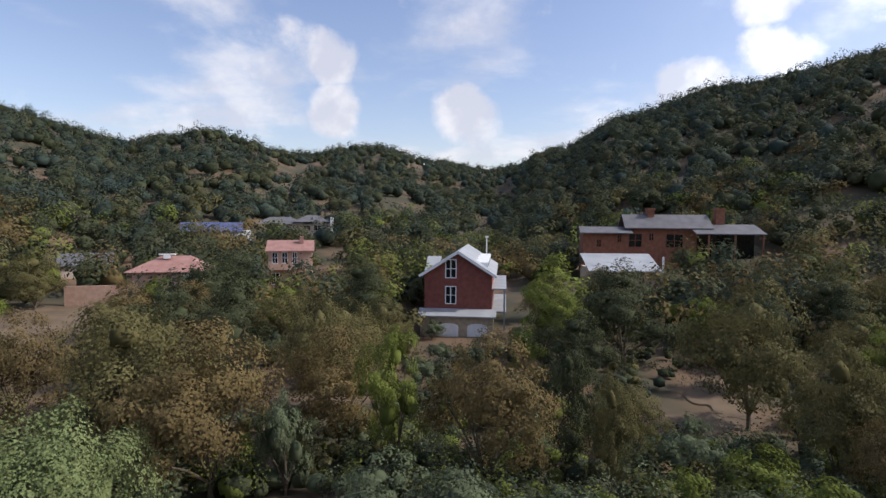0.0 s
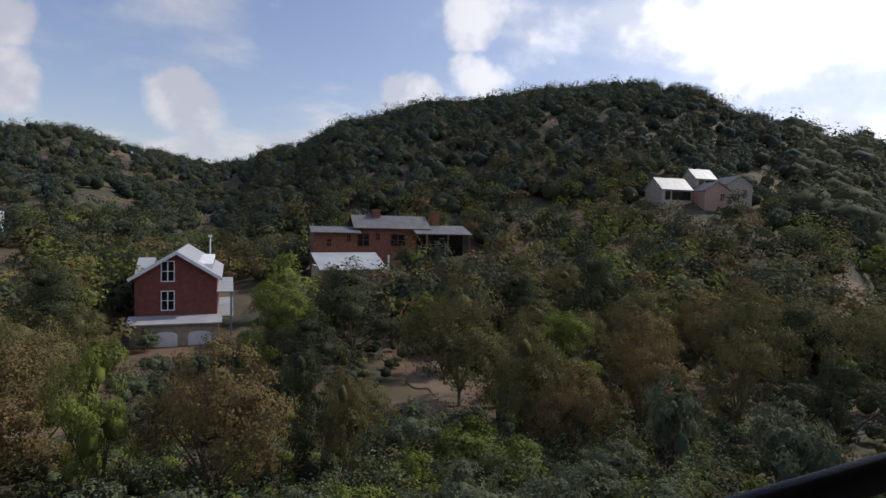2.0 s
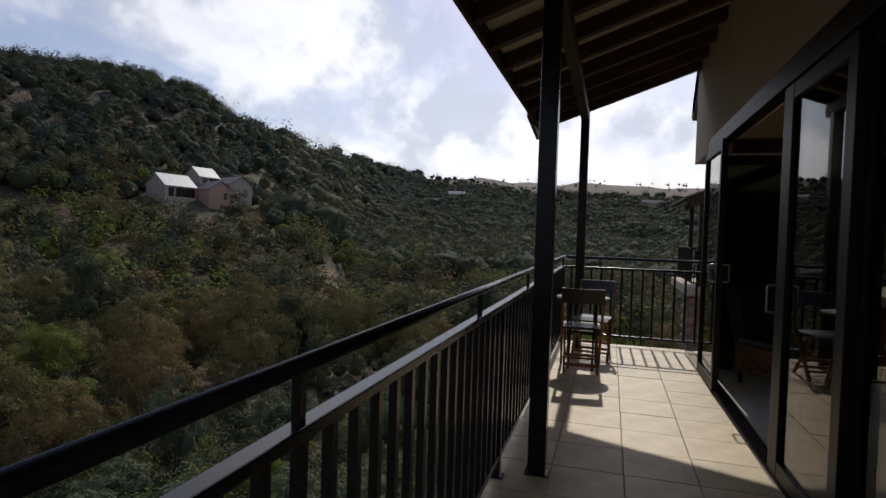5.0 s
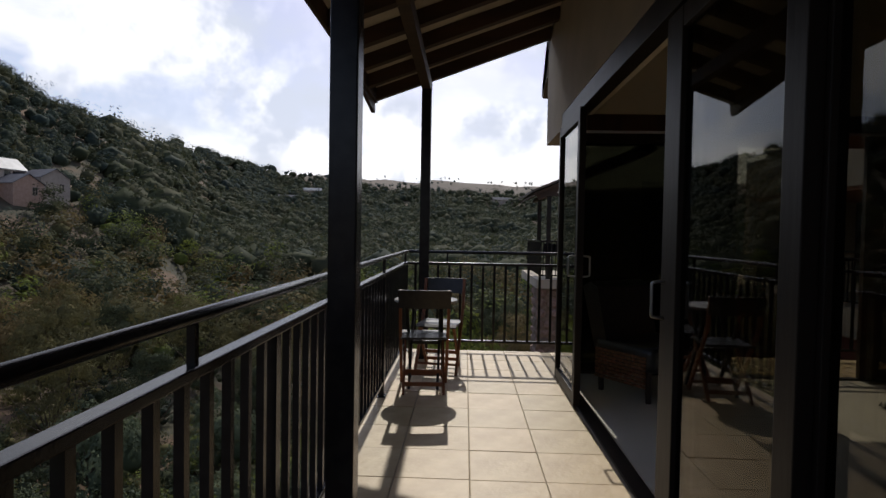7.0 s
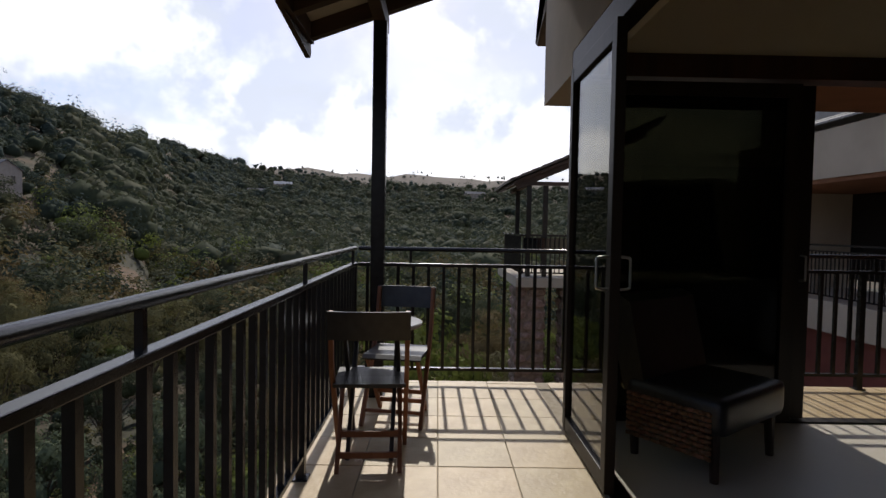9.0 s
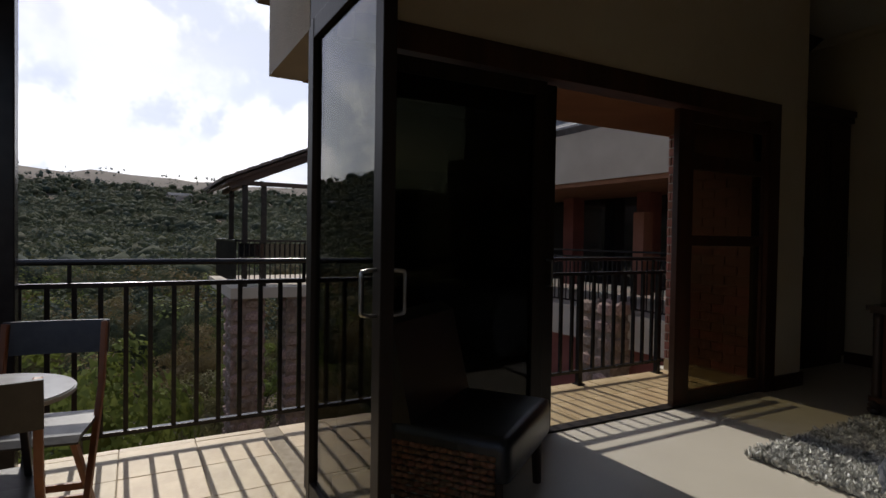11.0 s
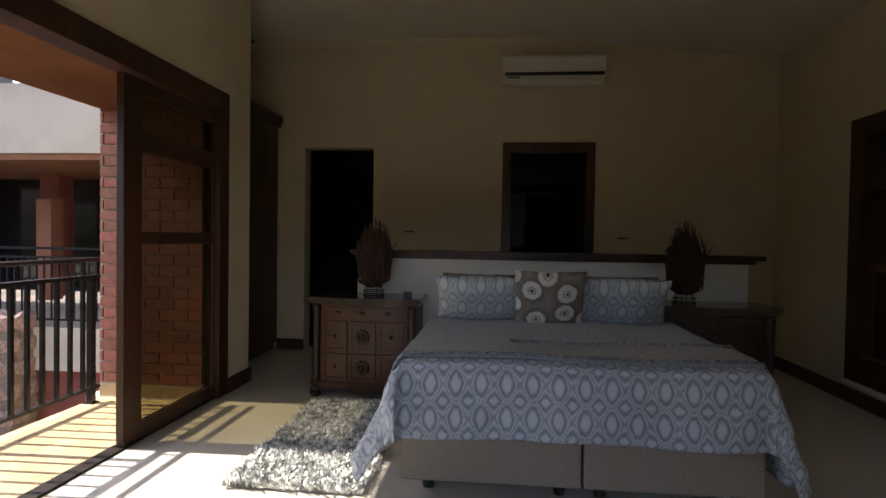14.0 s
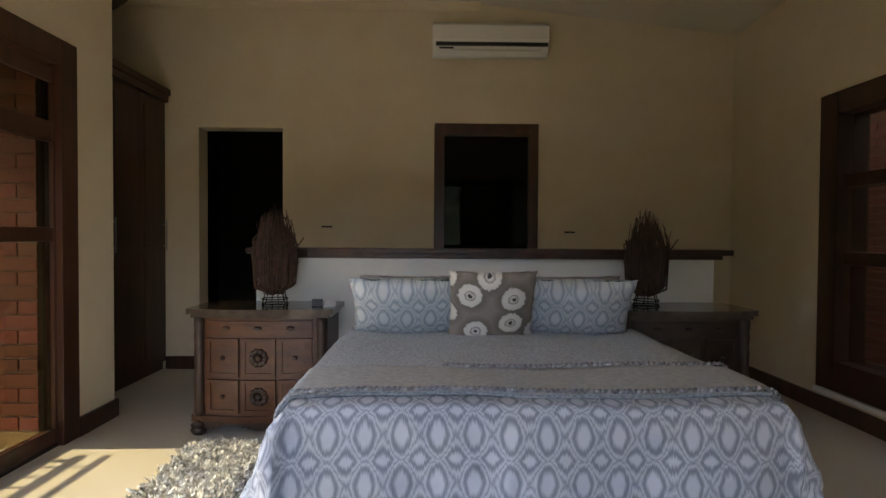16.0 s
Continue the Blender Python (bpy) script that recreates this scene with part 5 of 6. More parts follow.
def woven(name, dark, light, wide, tall, fuzz):
    """Ikat-like ogee pattern over a cloth: soft-edged light lattice with a drop in each cell."""
    m = material(name, dark, 0.85, None, bump=0.2, bump_scale=260)
    n, l = m.node_tree.nodes, m.node_tree.links
    b = n["Principled BSDF"]
    co = n.new("ShaderNodeTexCoord")
    sep = n.new("ShaderNodeSeparateXYZ")
    l.new(co.outputs["UV"], sep.inputs["Vector"])
    def wave(out, period):
        k = n.new("ShaderNodeMath")
        k.operation = "MULTIPLY"
        k.inputs[1].default_value = 2 * math.pi / period
        l.new(out, k.inputs[0])
        c = n.new("ShaderNodeMath")
        c.operation = "COSINE"
        l.new(k.outputs[0], c.inputs[0])
        return c.outputs[0]
    s = n.new("ShaderNodeMath")
    feather, fm = n.new("ShaderNodeTexNoise"), n.new("ShaderNodeMapping")
    feather.inputs["Scale"].default_value, feather.inputs["Detail"].default_value = 1.0, 2.0
    fm.inputs["Scale"].default_value = (26 / wide, 5.0, 1.0)
    l.new(co.outputs["UV"], fm.inputs["Vector"])
    l.new(fm.outputs["Vector"], feather.inputs["Vector"])
    drift = n.new("ShaderNodeMath")
    drift.operation, drift.inputs[1].default_value = "MULTIPLY_ADD", tall * 0.26
    l.new(feather.outputs["Fac"], drift.inputs[0])
    l.new(sep.outputs["Y"], drift.inputs[2])
    # leaf heads: pointed above, blunt below
    lean, lean2 = n.new("ShaderNodeMath"), n.new("ShaderNodeMath")
    lean.operation, lean.inputs[1].default_value = "MULTIPLY", 2 * math.pi / tall
    l.new(drift.outputs[0], lean.inputs[0])
    lean2.operation = "SINE"
    l.new(lean.outputs[0], lean2.inputs[0])
    tip = n.new("ShaderNodeMath")
    tip.operation, tip.inputs[1].default_value = "MULTIPLY_ADD", -0.085 * tall
    l.new(lean2.outputs[0], tip.inputs[0])
    l.new(drift.outputs[0], tip.inputs[2])
    pp, tri = n.new("ShaderNodeMath"), n.new("ShaderNodeMath")
    pp.operation, pp.inputs[1].default_value = "PINGPONG", tall / 2
    tri.operation, tri.inputs[1].default_value, tri.inputs[2].default_value = "MULTIPLY_ADD", -4 / tall, 1.0
    l.new(tip.outputs[0], pp.inputs[0])
    l.new(pp.outputs[0], tri.inputs[0])
    l.new(wave(sep.outputs["X"], wide), s.inputs[0])
    l.new(tri.outputs[0], s.inputs[1])
    nz = n.new("ShaderNodeTexNoise")
    nz.inputs["Scale"].default_value, nz.inputs["Detail"].default_value = 55.0, 3.0
    mp = n.new("ShaderNodeMapping")
    mp.inputs["Scale"].default_value = (1.0, 0.22, 1.0)
    l.new(co.outputs["UV"], mp.inputs["Vector"])
    l.new(mp.outputs["Vector"], nz.inputs["Vector"])
    f = n.new("ShaderNodeMath")
    f.operation = "MULTIPLY_ADD"
    f.inputs[1].default_value = fuzz
    l.new(nz.outputs["Fac"], f.inputs[0])
    l.new(s.outputs[0], f.inputs[2])
    mr = n.new("ShaderNodeMapRange")
    mr.inputs["From Min"].default_value, mr.inputs["From Max"].default_value = -2 + fuzz / 2, 2 + fuzz / 2
    l.new(f.outputs[0], mr.inputs["Value"])
    rp = n.new("ShaderNodeValToRGB")
    el = rp.color_ramp.elements
    el[0].position, el[0].color = 0.0, (*light, 1)
    el[1].position, el[1].color = 0.12, (*light, 1)
    half = tuple((a + b) / 2 for a, b in zip(dark, light))
    for p, c in ((0.18, half), (0.24, dark), (0.31, dark), (0.37, half), (0.42, light), (0.475, half), (0.50, dark), (0.525, half), (0.58, light), (0.63, half), (0.69, dark), (0.76, dark), (0.82, half), (0.88, light)):
        e = el.new(p)
        e.color = (*c, 1)
    l.new(mr.outputs["Result"], rp.inputs["Fac"])
    l.new(rp.outputs["Color"], b.inputs["Base Color"])
    return m


M["ikat"] = woven("blue_grey_ikat_cloth", (0.215, 0.238, 0.280), (0.49, 0.515, 0.56), 0.125, 0.165, 0.55)
M["ikat_small"] = woven("pale_blue_ikat_pillow", (0.30, 0.345, 0.395), (0.56, 0.59, 0.60), 0.135, 0.18, 0.55)
M["blanket"] = material("grey_woven_blanket", (0.31, 0.33, 0.36), 0.9, (0.45, 0.47, 0.48), 75.0, 2.0, bump=0.5, bump_scale=230, spread=(0.42, 0.58))
M["blanket_light"] = material("light_grey_woven_blanket", (0.34, 0.34, 0.32), 0.9, (0.42, 0.42, 0.40), 45.0, 2.0, bump=0.5, bump_scale=260)
M["braid"] = material("braided_edging", (0.20, 0.21, 0.23), 0.9, (0.36, 0.37, 0.39), 60.0, per_island=0.2)


def cloth(name, bed, fn, nu, nv, mat, parent, label, u0, u1, v0, v1, thick=0.012):
    """A sheet of nu x nv cells from fn(u, v) -> place; u and v in metres give the weave its scale."""
    bm = bmesh.new()
    uvl = bm.loops.layers.uv.new("weave")
    grid = [[bm.verts.new(fn(u0 + (u1 - u0) * i / nu, v0 + (v1 - v0) * j / nv)) for i in range(nu + 1)] for j in range(nv + 1)]
    for j in range(nv):
        for i in range(nu):
            f = bm.faces.new((grid[j][i], grid[j][i + 1], grid[j + 1][i + 1], grid[j + 1][i]))
            for lp, (a, b) in zip(f.loops, ((i, j), (i + 1, j), (i + 1, j + 1), (i, j + 1))):
                lp[uvl].uv = (u0 + (u1 - u0) * a / nu, v0 + (v1 - v0) * b / nv)
    ob = part(name, bm, mat, parent, label, smooth=True)
    so = ob.modifiers.new("thickness", "SOLIDIFY")
    so.thickness, so.offset = thick, -1
    return ob


# bed: local frame with x across, y from foot (0) to head (2.05)
BX, BY = 2.645, -3.44
bed = thing("bed", (BX, BY - 2.02, 0), "wide bed with blue-grey ikat cover over beige base", "bed")
for sx in (-1, 1):
    edge = 0.90 if sx > 0 else -0.85
    part("base", quick((min(0.006 * sx, edge), 0.0, 0.07, max(0.006 * sx, edge), 2.0, 0.37), bevel=0.012), M["upholstery"], bed, "beige upholstered bed base")
    for y in (0.12, 1.9):
        for x in (0.10, 0.77):
            bm = bmesh.new()
            rod(bm, (sx * x, y, 0.0), (sx * x, y, 0.075), 0.028, 0.036, 12)
            part("foot", bm, M["black_plastic"], bed)
part("mattress", quick((-0.84, 0.02, 0.37, 0.90, 1.99, 0.64), bevel=0.03), M["upholstery"], bed)


def drape(u, v):
    """Bedspread: u across from the middle, v along from the head to the foot edge."""
    half, foot = 0.905 if u > 0 else 0.855, 2.01
    ou, ov = max(0.0, abs(u) - half), max(0.0, v - foot)
    x = math.copysign(min(abs(u), half), u)
    y = min(v, foot)
    z = 0.672 + 0.006 * math.sin(u * 5 + v * 3) + 0.004 * noise.noise(Vector((u * 4, v * 4, 0)))
    drop = math.hypot(ou, ov)
    if drop > 0:
        out_fold = (0.016 * noise.noise(Vector((u * 5 + v * 3, v * 4 - u * 2, 7))) + 0.014 * noise.noise(Vector((u * 9 - v * 12, v * 10 + u * 6, 2))) + 0.007 * noise.noise(Vector((u * 26 - v * 20, v * 18 + u * 12, 4)))) * min(1, drop * 6)
        bend = min(drop, 0.05)
        fall = drop - 0.35 * bend
        z -= fall * (1.0 if min(ou, ov) < 0.02 else 0.96)
        out = 0.034 + out_fold + 0.014 * math.sin(u * 9.0 + 1) * (ov > 0) * min(1, drop * 4) + 0.02 * math.sin(v * 15.0) * (ou > 0) * min(1, drop * 4) + (1.0 if u > 0 else 0.55) * drop * (0.34 if ou and ov else 0.05 + 0.22 * (ou > 0) * smooth((v - 1.55) / 0.5))
        if ou:
            x += math.copysign(out * min(1, drop * 12) * ou / drop, u)
        if ov:
            y += out * min(1, drop * 12) * ov / drop
        z = max(z, 0.05)
    return (x, y - 0.01, z)


cloth("bedspread", bed, drape, 150, 130, M["ikat"], bed, "blue-grey ikat bedspread hanging over the foot", -1.40, 1.40, 0.25, 2.39)


def laid(lift, lo, hi):
    def fn(u, v):
        x, y, z = drape(u, v)
        return (x * 1.006 + math.copysign(0.004, x), y + 0.003, z + lift + 0.004 * noise.noise(Vector((u * 7, v * 7, 3))))
    return fn


cloth("blanket", bed, laid(0.014, 0, 0), 72, 60, M["blanket"], bed, "grey woven blanket over the bed", -1.06, 1.06, 0.35, 1.915)
cloth("blanket_fold", bed, laid(0.028, 0, 0), 72, 24, M["blanket_light"], bed, "folded lighter border of the blanket", -1.065, 1.065, 1.56, 1.92)


def braid_edge(v, u0, u1, lift):
    bm = bmesh.new()
    n = int((u1 - u0) / 0.022)
    for k in range(n):
        u = u0 + (u1 - u0) * k / n
        a, b = Vector(drape(u, v - 0.012)), Vector(drape(u + 0.02, v + 0.014))
        a.z += lift
        b.z += lift
        rod(bm, a, b, 0.008, 0.007, 6)
    part("braid", bm, M["braid"], bed, "braided grey edging", smooth=True)


braid_edge(1.925, -1.06, 1.06, 0.03)
braid_edge(1.57, -1.0, 0.35, 0.042)


def pillow(name, w, hgt, thick, mat, label, where, tilt, category, rz=0.0, flat=2.4):
    """A stuffed pillow standing on its long edge, leaning back."""
    bm = bmesh.new()
    uvl = bm.loops.layers.uv.new("weave")
    N = 22
    sheets = []
    for side in (1, -1):
        g = []
        for j in range(N + 1):
            row = []
            for i in range(N + 1):
                a, b = i / N * 2 - 1, j / N * 2 - 1
                puff = (max(0, 1 - abs(a) ** flat) * max(0, 1 - abs(b) ** flat)) ** 0.5
                pin = 1 - 0.05 * (1 - abs(a) ** 2) * (abs(b) ** 3)
                pin2 = 1 - 0.06 * (1 - abs(b) ** 2) * (abs(a) ** 3)
                wr = 0.012 * noise.noise(Vector((a * 3 + w, b * 3, side))) + 0.005 * noise.noise(Vector((a * 9 + w, b * 9, side)))
                row.append(bm.verts.new((a * w / 2 * pin2, side * (thick / 2 * puff + 0.004) + wr, b * hgt / 2 * pin)))
            g.append(row)
        sheets.append(g)
        for j in range(N):
            for i in range(N):
                q = (g[j][i], g[j][i + 1], g[j + 1][i + 1], g[j + 1][i])
                f = bm.faces.new(q if side < 0 else q[::-1])
                for lp in f.loops:
                    lp[uvl].uv = (lp.vert.co.x, lp.vert.co.z)
    bmesh.ops.remove_doubles(bm, verts=bm.verts[:], dist=0.0105)
    ob = new(name, mesh_of(bm, name, mat, True))
    ob.matrix_world = pose(*where, tilt, 0, rz)
    return tagged(ob, label, category, "pillows on the bed")


def cushion_pattern():
    """Taupe cloth with large pale flower heads."""
    m = material("taupe_floral_cloth", (0.16, 0.13, 0.11), 0.85, None, bump=0.2, bump_scale=220)
    n, l = m.node_tree.nodes, m.node_tree.links
    co = n.new("ShaderNodeTexCoord")
    vo = n.new("ShaderNodeTexVoronoi")
    vo.voronoi_dimensions = "2D"
    vo.inputs["Scale"].default_value = 5.6
    vo.inputs["Randomness"].default_value = 0.85
    nz = n.new("ShaderNodeTexNoise")
    nz.inputs["Scale"].default_value = 60.0
    l.new(co.outputs["UV"], vo.inputs["Vector"])
    l.new(co.outputs["UV"], nz.inputs["Vector"])
    ma = n.new("ShaderNodeMath")
    ma.operation = "MULTIPLY_ADD"
    ma.inputs[1].default_value = 0.16
    l.new(nz.outputs["Fac"], ma.inputs[0])
    l.new(vo.outputs["Distance"], ma.inputs[2])
    rp = n.new("ShaderNodeValToRGB")
    el = rp.color_ramp.elements
    el[0].position, el[0].color = 0.13, (0.05, 0.045, 0.04, 1)
    el[1].position, el[1].color = 0.17, (0.74, 0.71, 0.64, 1)
    for p, c in ((0.24, (0.30, 0.26, 0.22)), (0.28, (0.72, 0.69, 0.62)), (0.44, (0.66, 0.63, 0.56)), (0.48, (0.17, 0.14, 0.115)), (0.75, (0.27, 0.235, 0.20))):
        e = el.new(p)
        e.color = (*c, 1)
    l.new(ma.outputs[0], rp.inputs["Fac"])
    l.new(rp.outputs["Color"], n["Principled BSDF"].inputs["Base Color"])
    return m


M["floral"] = cushion_pattern()
pillow("pillow", 0.66, 0.40, 0.18, M["ikat_small"], "pale blue ikat pillow propped on the bed", (BX + 0.55, -4.84, 0.845), -32, "pillow", 2)
pillow("pillow", 0.66, 0.40, 0.18, M["ikat_small"], "pale blue ikat pillow propped on the bed", (BX - 0.46, -4.84, 0.845), -32, "pillow", -3)
pillow("pillow", 0.70, 0.40, 0.14, M["grey_cloth"], "plain grey pillow behind an ikat pillow", (BX + 0.50, -5.06, 0.838), -24, "pillow")
pillow("pillow", 0.70, 0.40, 0.14, M["grey_cloth"], "plain grey pillow behind an ikat pillow", (BX - 0.42, -5.06, 0.838), -24, "pillow")
pillow("cushion", 0.50, 0.45, 0.13, M["floral"], "taupe cushion with pale flower print", (BX + 0.06, -4.72, 0.865), -24, "cushion", 0, 2.0)

# low headboard wall with a timber ledge
solid("wall_headboard", M["white_wall"], "white painted low wall behind the bed", "wall", (1.02, -5.70, 0.0, 4.30, -5.52, 1.115))
bm = quick((0.90, -5.74, 1.135, 4.36, -5.47, 1.175), (0.97, -5.72, 1.105, 4.33, -5.49, 1.14), bevel=0.006)
structure("trim_ledge", bm, M["dark_wood"], "dark stained timber ledge on the headboard wall", "trim")


def bow(x, w, depth):
    return depth * (1 - (2 * x / w) ** 2)


def bowed_panel(bm, x0, x1, z0, z1, y, w, depth, proud, seg=8):
    """A panel that follows the bowed front (front faces +y)."""
    for k in range(seg):
        a, b = x0 + (x1 - x0) * k / seg, x0 + (x1 - x0) * (k + 1) / seg
        ya, yb = y + bow(a, w, depth), y + bow(b, w, depth)
        v = [bm.verts.new(p) for p in ((a, ya - 0.02, z0), (b, yb - 0.02, z0), (b, yb - 0.02, z1), (a, ya - 0.02, z1), (a, ya + proud, z0), (b, yb + proud, z0), (b, yb + proud, z1), (a, ya + proud, z1))]
        for f in ((0, 1, 2, 3), (4, 7, 6, 5), (0, 4, 5, 1), (3, 2, 6, 7)):
            bm.faces.new([v[i] for i in f])
        if k == 0:
            bm.faces.new([v[i] for i in (0, 3, 7, 4)])
        if k == seg - 1:
            bm.faces.new([v[i] for i in (1, 5, 6, 2)])
    bmesh.ops.remove_doubles(bm, verts=bm.verts[:], dist=0.0003)
    bmesh.ops.recalc_face_normals(bm, faces=bm.faces[:])


def nightstand(where, wood, label):
    """Bow-fronted chest: long drawer over two rows of three panels, carved corner columns, scroll feet. Front faces +y."""
    W, D = 0.84, 0.40
    t = thing("bedside_chest", where, label, "chest", "bedside chests")
    bm = bmesh.new()
    poly = [(-W / 2, -D)] + [(x, bow(x, W, 0.05)) for x in [(-0.5 + i / 14) * W for i in range(15)]] + [(W / 2, -D)]
    prism(bm, poly, "z", 0.12, 0.745)
    part("body", bm, M[wood], t)
    bm = bmesh.new()
    poly = [(-W / 2 - 0.04, -D - 0.01)] + [(x * 1.10, bow(x, W, 0.05) + 0.035) for x in [(-0.5 + i / 14) * W for i in range(15)]] + [(W / 2 + 0.04, -D - 0.01)]
    prism(bm, poly, "z", 0.765, 0.80)
    poly = [(-W / 2 - 0.02, -D)] + [(x * 1.05, bow(x, W, 0.05) + 0.018) for x in [(-0.5 + i / 14) * W for i in range(15)]] + [(W / 2 + 0.02, -D)]
    prism(bm, poly, "z", 0.742, 0.767)
    part("top", bm, M["slate_top"], t, "dark polished top with a moulded edge")
    bm = bmesh.new()
    poly = [(-W / 2 - 0.015, -D)] + [(x * 1.04, bow(x, W, 0.05) + 0.016) for x in [(-0.5 + i / 14) * W for i in range(15)]] + [(W / 2 + 0.015, -D)]
    prism(bm, poly, "z", 0.085, 0.125)
    part("plinth", bm, M[wood], t)
    bm = bmesh.new()
    bowed_panel(bm, -0.33, 0.33, 0.640, 0.725, 0.0, W, 0.05, 0.012)
    d = part("drawer", bm, M[wood], t, "long drawer with carved pull")
    for x in (-0.2, 0.0, 0.2):
        bm = bmesh.new()
        bmesh.ops.create_uvsphere(bm, u_segments=10, v_segments=6, radius=0.016, matrix=Matrix.Translation((x, bow(x, W, 0.05) + 0.026, 0.683)) @ Matrix.Diagonal((1.6, 0.8, 0.8, 1)))
        part("knob", bm, M["carved_dark"], d)
    for z0, z1 in ((0.375, 0.615), (0.145, 0.355)):
        for x0, x1 in ((-0.33, -0.125), (-0.105, 0.105), (0.125, 0.33)):
            bm = bmesh.new()
            bowed_panel(bm, x0, x1, z0, z1, 0.0, W, 0.05, 0.008, 4)
            d = part("door", bm, M[wood], t, "panelled door")
            for a, b, c, e in ((x0, x1, z1 - 0.022, z1), (x0, x1, z0, z0 + 0.022), (x0, x0 + 0.022, z0 + 0.022, z1 - 0.022), (x1 - 0.022, x1, z0 + 0.022, z1 - 0.022)):
                bm = bmesh.new()
                bowed_panel(bm, a, b, c, e, 0.0, W, 0.05, 0.018, 4)
                part("moulding", bm, M[wood], d)
            cx, cz = (x0 + x1) / 2, (z0 + z1) / 2
            bm = bmesh.new()
            if abs(cx) < 0.05:
                for k in range(10):
                    a = k * math.pi / 5
                    bmesh.ops.create_uvsphere(bm, u_segments=8, v_segments=5, radius=0.02, matrix=Matrix.Translation((cx + 0.042 * math.cos(a), bow(cx, W, 0.05) + 0.012, cz + 0.042 * math.sin(a))) @ Matrix.Diagonal((1, 0.5, 1, 1)))
                bmesh.ops.create_uvsphere(bm, u_segments=10, v_segments=6, radius=0.022, matrix=Matrix.Translation((cx, bow(cx, W, 0.05) + 0.016, cz)) @ Matrix.Diagonal((1, 0.7, 1, 1)))
                part("rosette", bm, M["carved_dark"], d, "carved rosette", smooth=True)
            else:
                bmesh.ops.create_uvsphere(bm, u_segments=10, v_segments=6, radius=0.014, matrix=Matrix.Translation((cx, bow(cx, W, 0.05) + 0.018, cz)))
                part("knob", bm, M["carved_dark"], d, smooth=True)
    for sx in (-1, 1):
        bm = bmesh.new()
        x = sx * (W / 2 - 0.035)
        zz = [0.125, 0.16, 0.20, 0.30, 0.42, 0.52, 0.58, 0.62, 0.66, 0.70, 0.745]
        rr = [0.034, 0.036, 0.031, 0.033, 0.029, 0.033, 0.030, 0.035, 0.031, 0.035, 0.034]
        lathe(bm, x, 0.012, list(zip(zz, rr)))
        part("column", bm, M["carved_dark"], t, "carved corner column", smooth=True)
        for y in (0.0, -D + 0.06):
            bm = bmesh.new()
            rod(bm, (x, y, 0.0), (x + sx * 0.012, y + 0.01, 0.045), 0.038, 0.050, 12)
            rod(bm, (x + sx * 0.012, y + 0.01, 0.045), (x, y, 0.09), 0.050, 0.030, 12)
            part("foot", bm, M["carved_dark"], t, smooth=True)
    bm = bmesh.new()
    n = 20
    for k in range(n):
        a, b = -0.36 + 0.72 * k / n, -0.36 + 0.72 * (k + 1) / n
        drop = 0.035 * (0.5 + 0.5 * math.cos((a + b) / 2 * 2 * math.pi / 0.36))
        bowed_panel(bm, a, b, 0.085 - 0.012 - drop, 0.088, 0.0, W, 0.05, 0.006, 1)
    part("apron", bm, M["carved_dark"], t, "scalloped apron")
    return t


nightstand((4.13, -5.08, 0), "carved", "bow-fronted brown carved wooden bedside chest")
# the right chest's shade is put into its wood colour
nightstand((1.43, -5.08, 0), "carved_dark", "carved wooden bedside chest with shade put into its darker wood")


def twig_bundle(where, seed, label):
    rng = random.Random(seed)
    t = thing("twig_arrangement", where, label, "ornament", "twig arrangements")
    t.scale = (1.0, 1.0, 1.13)
    bm = bmesh.new()
    for k in range(240):
        a = rng.uniform(0, 2 * math.pi)
        q = math.sqrt(rng.uniform(0, 1))
        top = rng.uniform(0.38, 0.62) - 0.10 * q
        p0 = Vector((0.055 * q * math.cos(a), 0.055 * q * math.sin(a), 0.06 + 0.02 * rng.random()))
        p1 = Vector((0.135 * q * math.cos(a), 0.135 * q * math.sin(a), 0.10 + 0.11 * rng.random()))
        p3 = Vector((0.150 * q * math.cos(a), 0.150 * q * math.sin(a), 0.26 + 0.14 * rng.random()))
        p2 = Vector((0.095 * q * math.cos(a) + rng.uniform(-0.03, 0.03), 0.095 * q * math.sin(a) + rng.uniform(-0.03, 0.03), top))
        rod(bm, p0, p1, 0.0055, 0.005, 4)
        rod(bm, p1, p3, 0.005, 0.0045, 4)
        rod(bm, p3, p2, 0.0045, 0.002, 4)
        if k % 3 == 0:
            rod(bm, p1 * 0.5 + p2 * 0.5, p2 + Vector((rng.uniform(-0.05, 0.05), rng.uniform(-0.05, 0.05), -0.02)), 0.003, 0.0015, 4)
    for k in range(2):
        rod(bm, (-0.08, 0.02, 0.25), (-0.17 - 0.03 * k, 0.03, 0.36 + 0.04 * k), 0.006, 0.003, 5)
    part("brushwood", bm, M["twig"], t, "bundle of dry dark twigs")["kind"] = "stuff"
    bm = bmesh.new()
    for z, r in ((0.006, 0.085), (0.035, 0.085), (0.085, 0.06)):
        for i in range(20):
            a, b = 2 * math.pi * i / 20, 2 * math.pi * (i + 1) / 20
            rod(bm, (r * math.cos(a), r * math.sin(a), z), (r * math.cos(b), r * math.sin(b), z), 0.0035, seg=5)
    for i in range(6):
        a = 2 * math.pi * i / 6
        rod(bm, (0.085 * math.cos(a), 0.085 * math.sin(a), 0.004), (0.055 * math.cos(a), 0.055 * math.sin(a), 0.11), 0.0035, seg=5)
    part("wire_stand", bm, M["steel"], t, "black wire stand")
    return t


